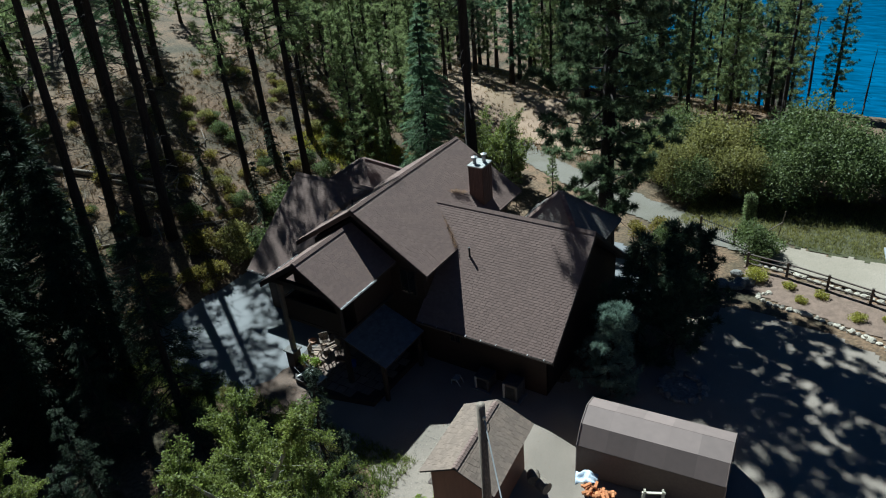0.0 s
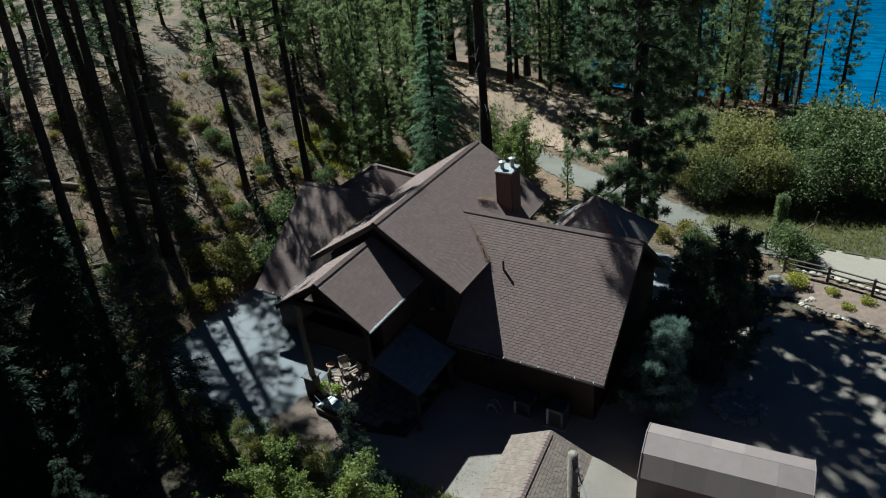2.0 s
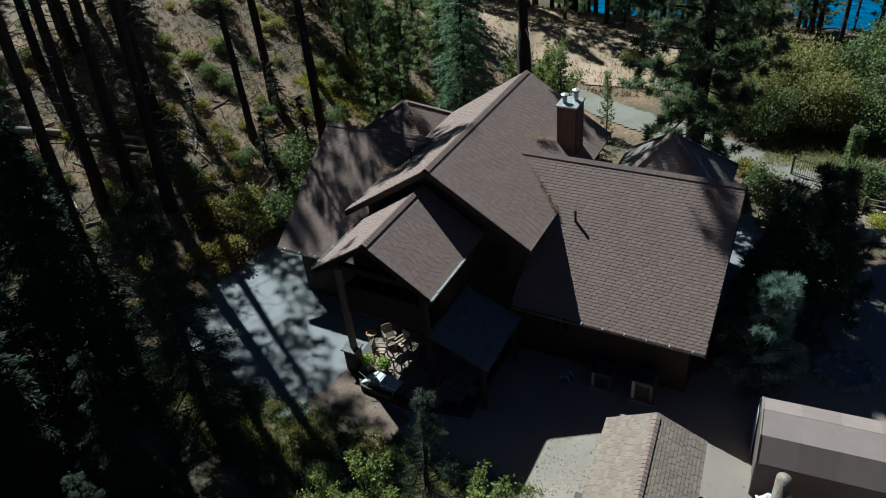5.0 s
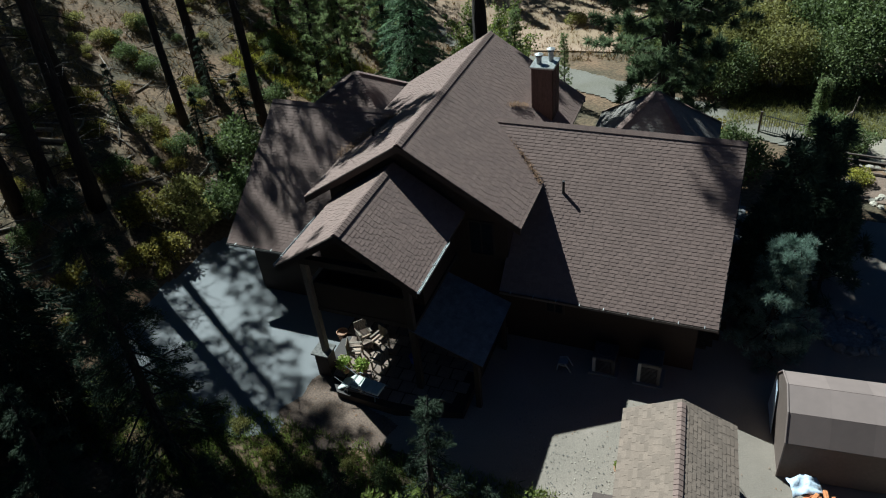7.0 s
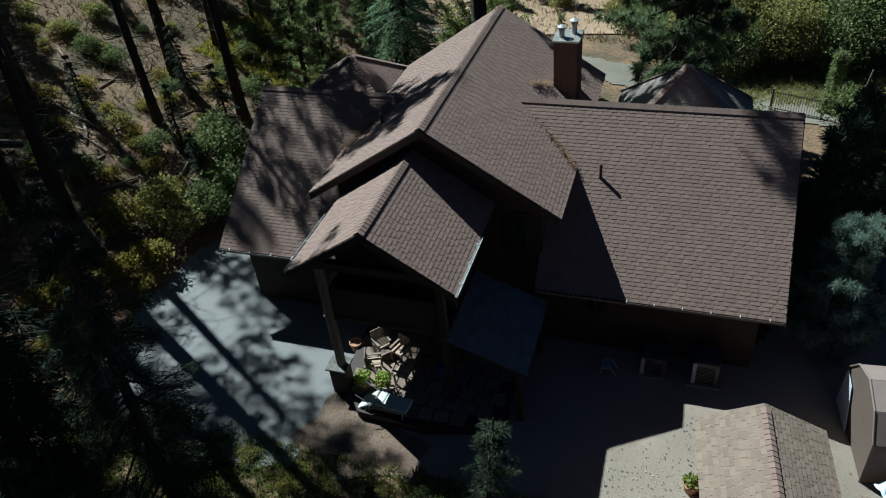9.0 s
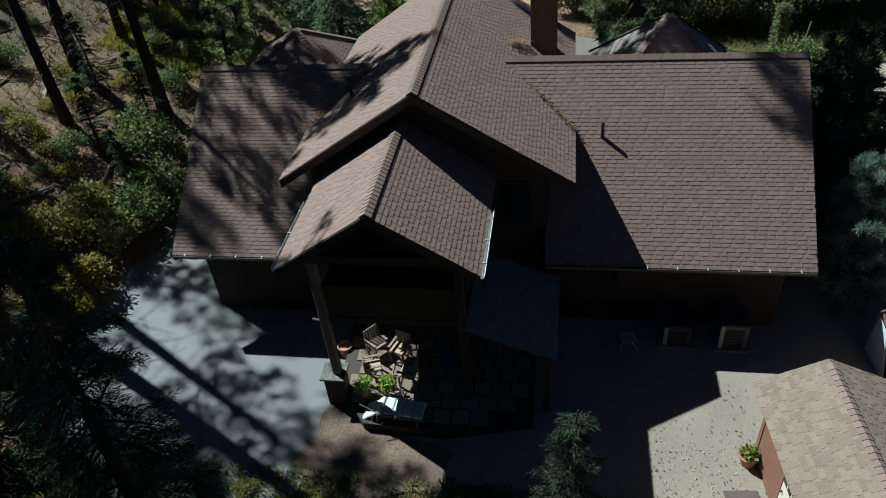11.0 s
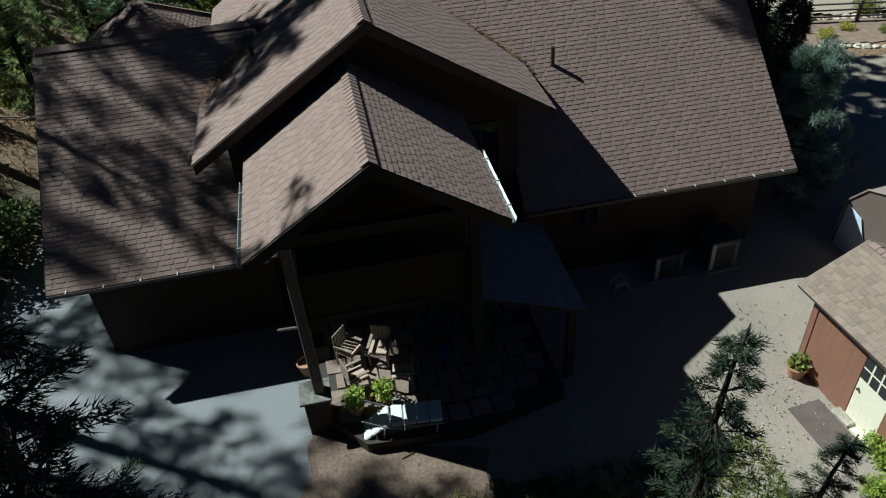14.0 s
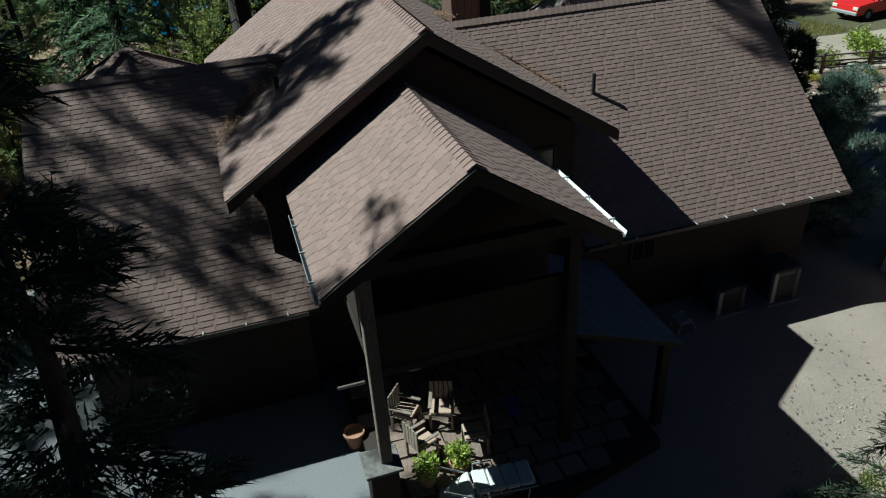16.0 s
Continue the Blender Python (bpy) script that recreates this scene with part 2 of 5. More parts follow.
def tube(bm, points, radii, sides=8, cap=True):
    """A round, tapered tube along points."""
    points = [Vector(p) for p in points]
    rings = []
    for i, p in enumerate(points):
        way = (points[min(i + 1, len(points) - 1)] - points[max(i - 1, 0)]).normalized()
        q = way.to_track_quat("Z", "Y")
        rings.append([bm.verts.new(p + q @ Vector((radii[i] * math.cos(k * math.tau / sides), radii[i] * math.sin(k * math.tau / sides), 0))) for k in range(sides)])
    for r, s in zip(rings, rings[1:]):
        for k in range(sides):
            bm.faces.new((r[k], r[(k + 1) % sides], s[(k + 1) % sides], s[k]))
    if cap:
        bm.faces.new(rings[0][::-1])
        bm.faces.new(rings[-1])
    return bm


def lathe(bm, profile, sides=20, m=None):
    """A turned form: profile of (radius, height)."""
    rings = [[bm.verts.new((r * math.cos(k * math.tau / sides), r * math.sin(k * math.tau / sides), z)) for k in range(sides)] for r, z in profile]
    for r, s in zip(rings, rings[1:]):
        for k in range(sides):
            bm.faces.new((r[k], r[(k + 1) % sides], s[(k + 1) % sides], s[k]))
    bm.faces.new(rings[0][::-1])
    bm.faces.new(rings[-1])
    if m is not None:
        bmesh.ops.transform(bm, matrix=m, verts=[v for ring in rings for v in ring])
    return bm


def prism(bm, corners, drop):
    """A slab: a flat polygon and its copy moved by drop."""
    top = [bm.verts.new(c) for c in corners]
    low = [bm.verts.new(Vector(c) + Vector(drop)) for c in corners]
    bm.faces.new(top)
    bm.faces.new(low[::-1])
    for k in range(len(top)):
        j = (k + 1) % len(top)
        bm.faces.new((top[j], top[k], low[k], low[j]))
    bmesh.ops.recalc_face_normals(bm, faces=bm.faces)
    return bm


# ---- ground ----
def step(a, b, v):
    t = min(1.0, max(0.0, (v - a) / (b - a)))
    return t * t * (3 - 2 * t)


def height(x, y):
    """The lie of the land: a yard, a wooded bank on one side, a slope to the lake."""
    z = -0.075 * max(0.0, min(y, 75.0) - 26)
    rise = max(0.0, -30.0 - x)
    z += min(0.40 * rise, 5.5 + 0.12 * rise) * (1 - 0.75 * step(50, 80, y))
    z -= 0.5 * step(-8.5, -5.0, x) * (1 - step(24, 33, y))
    z += 1.3 * math.exp(-(((x + 29) / 5.5) ** 2) - ((y - 66) / 4.0) ** 2)
    z -= 11.5 * step(74, 104, y)
    rough = step(0.0, 4.0, max(-31.0 - x, y - 41, 13 - y, 0))
    z += rough * 0.35 * noise.noise((x * 0.1, y * 0.1, 0.0)) + step(0.0, 4.0, max(-32.0 - x, y - 58)) * 0.12 * noise.noise((x * 0.5, y * 0.5, 3.0))
    return z


def sheet(name, xs, ys, mat, lift=0.0, inside=None, label="", category="", kind="structure"):
    verts, faces, at = [], [], {}

    def vert(i, j):
        if (i, j) not in at:
            at[i, j] = len(verts)
            verts.append((xs[i], ys[j], height(xs[i], ys[j]) + lift))
        return at[i, j]

    for i in range(len(xs) - 1):
        for j in range(len(ys) - 1):
            if inside is None or inside((xs[i] + xs[i + 1]) / 2, (ys[j] + ys[j + 1]) / 2):
                faces.append((vert(i, j), vert(i + 1, j), vert(i + 1, j + 1), vert(i, j + 1)))
    return tagged(soup(name, verts, faces, mat, smooth=True), label, category, kind=kind)


def within(poly, wobble=0.25, freq=0.8):
    def test(x, y):
        x += wobble * noise.noise((x * freq, y * freq, 7.0))
        y += wobble * noise.noise((x * freq, y * freq, 17.0))
        odd = False
        for (x0, y0), (x1, y1) in zip(poly, poly[1:] + poly[:1]):
            if (y0 > y) != (y1 > y) and x < (x1 - x0) * (y - y0) / (y1 - y0) + x0:
                odd = not odd
        return odd

    return test


far = [-3000, -1200, -500, -250, -140]
xs = far + [float(v) for v in np.arange(-90, 45, 1.0)] + [80, 140, 250, 500, 1200, 3000]
ys = far + [float(v) for v in np.arange(-60, 125, 1.0)] + [140, 250, 500, 1200, 3000]
ground = sheet("ground", xs, ys, "soil", label="dry brown forest floor with patchy grass", category="ground")
water_mesh = bmesh.new()
prism(water_mesh, [(-3000, 92, -14), (3000, 92, -14), (3000, 3000, -14), (-3000, 3000, -14)], (0, 0, -0.3))
tagged(part("water", water_mesh, "water"), "rippled deep blue lake water", "lake", kind="structure")


def grid(a, b, s):
    return [float(v) for v in np.arange(a, b + s, s)]


sheet("driveway", grid(-32, -19, 0.1), grid(15, 33, 0.1), "concrete", 0.03, within([(-30.2, 18.6), (-30.6, 22.5), (-30.0, 28.5), (-29.5, 32), (-21, 32), (-21, 19.9), (-21.6, 16.9), (-24, 16.6), (-27, 16.4)], 0.35),
      "pale concrete driveway apron beside the house", "driveway")
sheet("gravel_yard", grid(-22, 7, 0.2), grid(10, 37, 0.2), "gravel", 0.03, within([(-21.4, 20.2), (-17.5, 17.6), (-14, 16.6), (-12.2, 15.5), (-11, 10.2), (6.5, 10.2), (6.5, 33), (4, 34.6), (1.5, 35.4), (-1, 35.6), (-3, 36), (-5, 33), (-8, 30), (-8, 25), (-21.4, 25)], 0.4),
      "grey and tan gravel yard round the sheds", "yard")
sheet("dirt_path", grid(-23, -16.5, 0.04), grid(15.5, 21.5, 0.04), "path", 0.05, within([(-21.4, 20.0), (-21.9, 17.9), (-20.8, 17.2), (-19.3, 17.0), (-17.9, 17.6), (-17.9, 18.6), (-19.6, 19.4)], 0.7), "reddish tan dirt strip below the patio", "path")
road_line = [(-52, 61), (-38, 59.5), (-30, 57.5), (-26, 55.3), (-20.5, 51.3), (-16.8, 48.9), (-10, 46.0), (-5, 44.6), (0, 43.0), (6, 42.3), (22, 42.0)]
road_poly = [(x, y + 1.7) for x, y in road_line] + [(x, y - 1.7) for x, y in reversed(road_line)]
sheet("road", grid(-52, 22, 0.2), grid(38, 64, 0.2), "road", 0.06, within(road_poly, 0.35), "grey gravel lane winding behind the house", "road")
sheet("verge", grid(-9, 24, 0.4), grid(44, 54, 0.4), "turf", 0.06, within([(-8, 47), (-4, 46.3), (1, 45), (8, 44.6), (23, 44.4), (23, 53), (-8, 52)], 0.6), "rough green grass beside the lane, darkened for shrub shade", "grass")
sheet("gravel_lot", grid(-4, 23, 0.3), grid(38, 46, 0.3), "lot", 0.13, within([(-3.2, 42.6), (0, 41.2), (6, 39.8), (12, 38.2), (22, 37), (22, 44.6), (6, 44.9), (0, 44.9), (-3, 45.0)], 0.5), "sunlit tan gravel lot behind the fence", "lot")
sheet("patio_pad", grid(-15, -6, 0.25), grid(29, 41, 0.25), "concrete", 0.05, within([(-14, 33), (-7.6, 29), (-7, 34), (-9, 40), (-14, 41)], 0.1), "grey concrete pad beside the house", "patio")
sheet("dry_bank", grid(-50, -5, 0.5), grid(56, 82, 0.5), "dust", 0.1, within([(-46, 60), (-30, 57.5), (-22, 55.5), (-16, 54), (-12, 58), (-14, 66), (-22, 72), (-30, 76), (-44, 74)], 1.4, 0.3), "sunlit bare tan dirt bank", "bank")
sheet("planting_bed", grid(-5, 12, 0.2), grid(33, 44, 0.2), "bark_mulch", 0.05, within([(-3.6, 41), (-3.4, 38.2), (-1.6, 37.6), (0, 37), (4, 36.2), (9, 35), (11, 37), (6, 39.2), (0, 40.4)], 0.2), "brown bark-mulched planting bed", "bed")


# ---- house ----
RX, RZ, RY0, RY1 = -18.9, 7.97, 23.55, 33.5          # main ridge
EX0, EX1, EZ = -23.0, -14.76, 5.32                   # main eaves
house = thing("house", (-18.9, 27.0, 0.0), "brown-sided two-storey timber house with steep brown shingled gables", "house")


def shingles(parent, corners, mat="shingle", exposure=0.127, tab=0.28, pieces=False, seed=1, thick=0.015):
    """Courses of tabs over a flat roof face; corners: eave start, eave end, then the rest round."""
    rng = random.Random(seed)
    c = [Vector(p) for p in corners]
    u = (c[1] - c[0]).normalized()
    nrm = u.cross(c[2] - c[1]).normalized()
    if nrm.z < 0:
        nrm = -nrm
    v = nrm.cross(u)
    if v.z < 0:
        v = -v
    flat = [((p - c[0]).dot(u), (p - c[0]).dot(v)) for p in c]
    top = max(q[1] for q in flat)
    verts, faces, row = [], [], 0
    y = -0.03
    while y < top - 0.02:
        ym = min(max(y + exposure / 2, 0.01), top - 0.01)
        cuts = sorted(a[0] + (ym - a[1]) / (b[1] - a[1]) * (b[0] - a[0]) for a, b in zip(flat, flat[1:] + flat[:1]) if (a[1] > ym) != (b[1] > ym))
        if len(cuts) >= 2:
            x, end = cuts[0] - 0.02, cuts[-1] + 0.02
            raised = rng.random() < 0.7
            x1 = x + tab * rng.uniform(0.2, 1.0)
            while x < end - 0.02:
                x1 = min(end, x1)
                lift = thick * (rng.uniform(0.95, 1.05) if raised else 0.4)
                low = y
                k = len(verts)
                high = min(y + exposure + 0.02, top)
                for px, py, pz in ((x, low, lift), (x1, low, lift), (x1, high, 0.003), (x, high, 0.003), (x, low, 0.0), (x1, low, 0.0)):
                    verts.append(c[0] + u * px + v * py + nrm * pz)
                faces += [(k, k + 1, k + 2, k + 3), (k + 4, k + 5, k + 1, k), (k + 4, k, k + 3), (k + 1, k + 5, k + 2)]
                raised = not raised
                x, x1 = x1, x1 + (rng.uniform(0.16, 0.3) if raised else rng.uniform(0.05, 0.08))
        y += exposure
        row += 1
    single = 300 if pieces else 0
    for k in range(single):
        soup("shingle", verts[6 * k : 6 * k + 6], [(0, 1, 2, 3), (4, 5, 1, 0), (4, 0, 3), (1, 5, 2)], mat + "_piece", parent)
    rest = [tuple(i - 6 * single for i in f) for f in faces[4 * single :]]
    tagged(soup("shingles", verts[6 * single :], rest, mat, parent), kind="stuff")


def slope(name, corners, down=0.16, mat="shingle", label="", pieces=False, seed=1):
    c = [Vector(p) for p in corners]
    deck = part(name, prism(bmesh.new(), c, (0, 0, -down)), "felt" if "shingle" in mat and mat != "porch_shingle" else "trim", house, label)
    shingles(deck, corners, mat, pieces=pieces, seed=seed)
    return deck


def ridge_caps(parent, a, b, fall, width=0.15, every=0.16):
    """Bent cap tabs that overlap along a ridge."""
    a, b = Vector(a), Vector(b)
    n = int((b - a).length / every)
    way = (b - a).normalized()
    side = way.cross(Vector((0, 0, 1))).normalized()
    for k in range(n):
        p = a + way * every * k
        q = p + way * (every + 0.04)
        vs = [p + Vector((0, 0, 0.055)), q + Vector((0, 0, 0.035))]
        for s in (1, -1):
            for base, up in ((p, 0.055), (q, 0.035)):
                vs.append(base + side * s * width + Vector((0, 0, up - fall * width)))
        vs += [p + Vector((0, 0, 0.02)), p + side * width + Vector((0, 0, 0.02 - fall * width)), p - side * width + Vector((0, 0, 0.02 - fall * width))]
        soup("ridge_cap", vs, [(0, 1, 3, 2), (1, 0, 4, 5), (0, 2, 7, 6), (4, 0, 6, 8)], "shingle_piece", parent)


def gutter(a, b, name="gutter", mat="gutter", size=0.11):
    a, b = Vector(a), Vector(b)
    bm = bmesh.new()
    way = (b - a).normalized()
    out = way.cross(Vector((0, 0, 1))).normalized()
    prof = [(0, 0), (0, -size), (size * 0.8, -size), (size, 0), (size * 0.9, 0), (size * 0.72, -size * 0.88), (0.012, -size * 0.88), (0.012, 0)]
    rings = [[bm.verts.new(p + out * x + Vector((0, 0, z))) for x, z in prof] for p in (a, b)]
    for k in range(len(prof)):
        j = (k + 1) % len(prof)
        bm.faces.new((rings[0][k], rings[0][j], rings[1][j], rings[1][k]))
    bm.faces.new(rings[0])
    bm.faces.new(rings[1][::-1])
    bmesh.ops.recalc_face_normals(bm, faces=bm.faces)
    g = part(name, bm, mat, house)
    n = max(2, int((b - a).length / 0.75))
    for k in range(n):
        p = a + (b - a) * ((k + 0.5) / n)
        part("gutter_strap", boxed((-0.012, -0.0, -0.012), (0.012, size + 0.01, 0.012), Matrix.Translation(p + Vector((0, 0, 0.012))) @ out.to_track_quat("Y", "Z").to_matrix().to_4x4()), "flashing", g)
    return g


main_l = slope("roof", [(EX0, RY1, EZ), (EX0, RY0, EZ), (RX, RY0, RZ), (RX, RY1, RZ)], label="steep brown shingled main roof", seed=2)
main_r = slope("roof", [(EX1, RY0, EZ), (EX1, RY1, EZ), (RX, RY1, RZ), (RX, RY0, RZ)], seed=3)
ridge_caps(main_r, (RX, RY0 - 0.02, RZ), (RX, RY1, RZ), 0.64)
# Side wings
WY, WZ = 28.15, 6.8
R0, R1, RE, REZ = -16.9, -8.18, 23.3, 2.67
wing_r = slope("roof", [(-15.5, RE, REZ), (R1, RE, REZ), (R1, WY, WZ), (R0 - 0.5, WY, WZ), (-15.5, WY - 1.2, WZ - 1.2 * (WZ - REZ) / (WY - RE))], seed=4)
slope("roof", [(R1, 33.1, REZ), (-15.2, 33.1, REZ), (R0 - 0.5, WY, WZ), (R1, WY, WZ)], seed=5)
ridge_caps(wing_r, (R0 - 0.1, WY, WZ), (R1, WY, WZ), 0.82)
L1, LE, LEZ, LZ = -26.9, 23.1, 2.82, 6.6
wing_l = slope("roof", [(L1, LE, LEZ), (-21.7, LE, LEZ), (-20.6, WY + 0.1, LZ), (L1, WY + 0.1, LZ)], seed=6)
slope("roof", [(-20.6, 33.3, LEZ), (L1, 33.3, LEZ), (L1, WY + 0.1, LZ), (-20.6, WY + 0.1, LZ)], seed=7)
ridge_caps(wing_l, (L1, WY + 0.1, LZ), (-21.05, WY + 0.1, LZ), 0.72)
# Balcony gable
PX, PZ, PY0, PY1 = -19.38, 6.99, 19.66, 24.0
PE0, PE1, PEZ = -21.88, -16.89, 5.32
porch_l = slope("roof", [(PE0, PY1, PEZ), (PE0, PY0, PEZ), (PX, PY0, PZ), (PX, PY1, PZ)], pieces=True, seed=8, label="brown shingled gable roof over the balcony")
porch_r = slope("roof", [(PE1, PY0, PEZ), (PE1, PY1, PEZ), (PX, PY1, PZ), (PX, PY0, PZ)], seed=9)
ridge_caps(porch_r, (PX, PY0 - 0.02, PZ), (PX, PY1 - 0.1, PZ), 0.66)
# Low lean-to roof
slope("roof", [(-15.11, 20.05, 2.2), (-15.11, 23.25, 2.2), (-17.6, 23.25, 3.19), (-17.6, 20.05, 3.19)], 0.12, "porch_shingle", "low dark lean-to roof over the side door", seed=10)


def pyramid(x, y, z, hx, hy, ez, seed, mat="shingle"):
    e = [(x - hx, y - hy, ez), (x + hx, y - hy, ez), (x + hx, y + hy, ez), (x - hx, y + hy, ez)]
    for k in range(4):
        s = slope("roof", [e[k], e[(k + 1) % 4], (x, y, z)], 0.14, mat, seed=seed + k)
        ridge_caps(s, e[k], (x, y, z), 0.15, 0.13)
    part("wall", boxed((x - hx + 0.4, y - hy + 0.4, -1.0), (x + hx - 0.4, y + hy - 0.4, ez + 0.1)), "siding", house)


pyramid(-25.0, 32.1, 6.3, 2.2, 2.2, 4.75, 20)
pyramid(-11.65, 31.9, 6.6, 2.5, 2.5, 4.2, 30, "grey_shingle")


# Walls
def gable_wall(y0, y1, xa, xb, xr, ez, rz, name="wall"):
    bm = bmesh.new()
    prism(bm, [(xa, y0, 0), (xb, y0, 0), (xb, y0, ez), (xr, y0, rz), (xa, y0, ez)], (0, y1 - y0, 0))
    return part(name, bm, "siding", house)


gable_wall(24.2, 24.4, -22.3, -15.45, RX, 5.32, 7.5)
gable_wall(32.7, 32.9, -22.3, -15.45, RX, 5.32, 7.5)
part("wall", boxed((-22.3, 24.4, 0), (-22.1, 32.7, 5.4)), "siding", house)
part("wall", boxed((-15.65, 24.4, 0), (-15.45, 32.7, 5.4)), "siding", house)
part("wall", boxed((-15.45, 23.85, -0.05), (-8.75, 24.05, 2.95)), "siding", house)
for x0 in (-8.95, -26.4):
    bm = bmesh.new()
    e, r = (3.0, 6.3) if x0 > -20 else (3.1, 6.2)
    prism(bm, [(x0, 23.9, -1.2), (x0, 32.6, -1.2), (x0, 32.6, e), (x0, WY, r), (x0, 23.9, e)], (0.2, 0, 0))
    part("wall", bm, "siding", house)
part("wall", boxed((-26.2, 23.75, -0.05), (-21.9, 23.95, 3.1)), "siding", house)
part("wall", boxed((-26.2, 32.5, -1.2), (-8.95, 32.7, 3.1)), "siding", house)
# Barge boards
for a, b in (((EX0, RY0, EZ), (RX, RY0, RZ)), ((EX1, RY0, EZ), (RX, RY0, RZ)), ((PE0, PY0, PEZ), (PX, PY0, PZ)), ((PE1, PY0, PEZ), (PX, PY0, PZ)), ((EX1, RY1, EZ), (RX, RY1, RZ)), ((EX0, RY1, EZ), (RX, RY1, RZ))):
    bm = bmesh.new()
    dy = -0.05 if a[1] < 30 else 0.05
    prism(bm, [Vector(a) + Vector((0, 0, -0.02)), Vector(b) + Vector((0, 0, -0.02)), Vector(b) + Vector((0, 0, -0.27)), Vector(a) + Vector((0, 0, -0.27))], (0, dy, 0))
    part("barge_board", bm, "trim", house)
for x, ez, a, b, rz in ((R1, REZ, RE, WY, WZ), (R1, REZ, 33.1, WY, WZ), (L1, LEZ, LE, WY + 0.1, LZ), (L1, LEZ, 33.3, WY + 0.1, LZ)):
    bm = bmesh.new()
    prism(bm, [(x, a, ez - 0.02), (x, b, rz - 0.02), (x, b, rz - 0.25), (x, a, ez - 0.25)], (0.05 if x > -20 else -0.05, 0, 0))
    part("barge_board", bm, "trim", house)
gutter((-15.5, RE, REZ), (R1, RE, REZ))
gutter((L1, LE, LEZ), (-21.9, LE, LEZ))
# This light gutter is painted whiter than the rest to look sunlit
gutter((PE1, PY0, PEZ), (PE1, 22.3, PEZ), mat="white_metal", size=0.11)
gutter((PE0, 22.5, PEZ), (PE0, PY0, PEZ), mat="metal_white", size=0.10)
# Windows
def window(lo, hi, face="-y", cross=True):
    frame_ob = None
    x0, y0, z0 = lo
    x1, y1, z1 = hi
    bm = bmesh.new()
    if face == "-y":
        for a, b in (((x0, y0 - 0.05, z0), (x0 + 0.07, y0 + 0.02, z1)), ((x1 - 0.07, y0 - 0.05, z0), (x1, y0 + 0.02, z1)), ((x0 + 0.07, y0 - 0.05, z1 - 0.07), (x1 - 0.07, y0 + 0.02, z1)), ((x0 + 0.07, y0 - 0.05, z0), (x1 - 0.07, y0 + 0.02, z0 + 0.07))):
            box(bm, a, b)
        if cross:
            box(bm, ((x0 + x1) / 2 - 0.025, y0 - 0.04, z0 + 0.07), ((x0 + x1) / 2 + 0.025, y0 + 0.02, z1 - 0.07))
        frame_ob = part("window", bm, "trim", house)
        part("pane", boxed((x0 + 0.05, y0 - 0.02, z0 + 0.05), (x1 - 0.05, y0 - 0.008, z1 - 0.05)), "glass", frame_ob)
    return frame_ob


window((-16.9, 24.2, 3.4), (-15.9, 24.2, 4.9))
window((-20.4, 24.2, 3.2), (-18.6, 24.2, 5.2))
window((-14.0, 23.85, 1.55), (-13.3, 23.85, 2.2))
# Chimney
chimney = part("chimney", boxed((-16.2, 30.3, 4.5), (-15.4, 31.25, 7.9)), "chimney", house, "boxed brown board-clad chimney with a pale metal cap")
for k in range(5):
    x = -16.2 + 0.8 * k / 4
    part("batten", boxed((x - 0.025, 30.275, 5.2), (x + 0.025, 30.298, 7.9)), "chimney", chimney)
for k in range(5):
    y = 30.3 + 0.95 * k / 4
    part("batten", boxed((-15.398, y - 0.025, 5.2), (-15.375, y + 0.025, 7.9)), "chimney", chimney)
part("cap", boxed((-16.28, 30.22, 7.9), (-15.32, 31.33, 7.98), bevel=0.015), "cap", chimney, "pale galvanised chimney cap")
for fx, fy, hh in ((-16.0, 30.6, 0.28), (-15.62, 30.95, 0.38)):
    flue = part("flue", lathe(bmesh.new(), [(0.1, 0), (0.1, hh), (0.13, hh), (0.13, hh + 0.02)], 14, pose(fx, fy, 7.98)), "flashing", chimney)
    part("flue_cap", lathe(bmesh.new(), [(0.17, hh + 0.08), (0.17, hh + 0.1), (0.03, hh + 0.16)], 14, pose(fx, fy, 7.98)), "flashing", flue)
    part("flue_stay", lathe(bmesh.new(), [(0.05, hh), (0.05, hh + 0.1)], 8, pose(fx, fy, 7.98)), "pipe", flue)
# Cricket behind the chimney, needles in the valleys
def roof_z(x):
    return RZ - abs(x - RX) * (RZ - EZ) / 4.12


for x, y, z, h in ((-13.95, 26.2, 5.03, 0.62), (-21.5, 26.7, 5.95, 0.62)):
    vent = part("vent_pipe", lathe(bmesh.new(), [(0.05, -0.2), (0.05, h), (0.04, h)], 12, pose(x, y, z)), "pipe", house, "dark plumbing vent pipe")
    part("flashing", lathe(bmesh.new(), [(0.11, -0.12), (0.1, 0.0), (0.06, 0.06)], 14, pose(x, y, z + 0.02)), "flashing", vent)


def litter(a, b, n, spread, seed, normal_lift=0.03):
    """Drifts of brown needles along a valley."""
    rng = np.random.default_rng(seed)
    a, b = np.array(a), np.array(b)
    t = rng.random(n)[:, None]
    p = a + (b - a) * t + rng.normal(0, spread, (n, 3)) * np.array([1, 1, 0.15]) + [0, 0, normal_lift]
    d = rng.normal(0, 1, (n, 3)) * [1, 1, 0.35]
    d /= np.linalg.norm(d, axis=1)[:, None]
    s = np.cross(d, [0, 0, 1.0])
    v = np.stack([p - s * 0.012, p + s * 0.012, p + d * 0.14 + [0, 0, 0.02]], 1).reshape(-1, 3)
    tagged(soup("fallen_needles", v, np.arange(3 * n).reshape(-1, 3), "needles", house), kind="stuff")


litter((-14.8, 26.3, 5.36), (-16.6, 28.0, 6.5), 500, 0.06, 1)
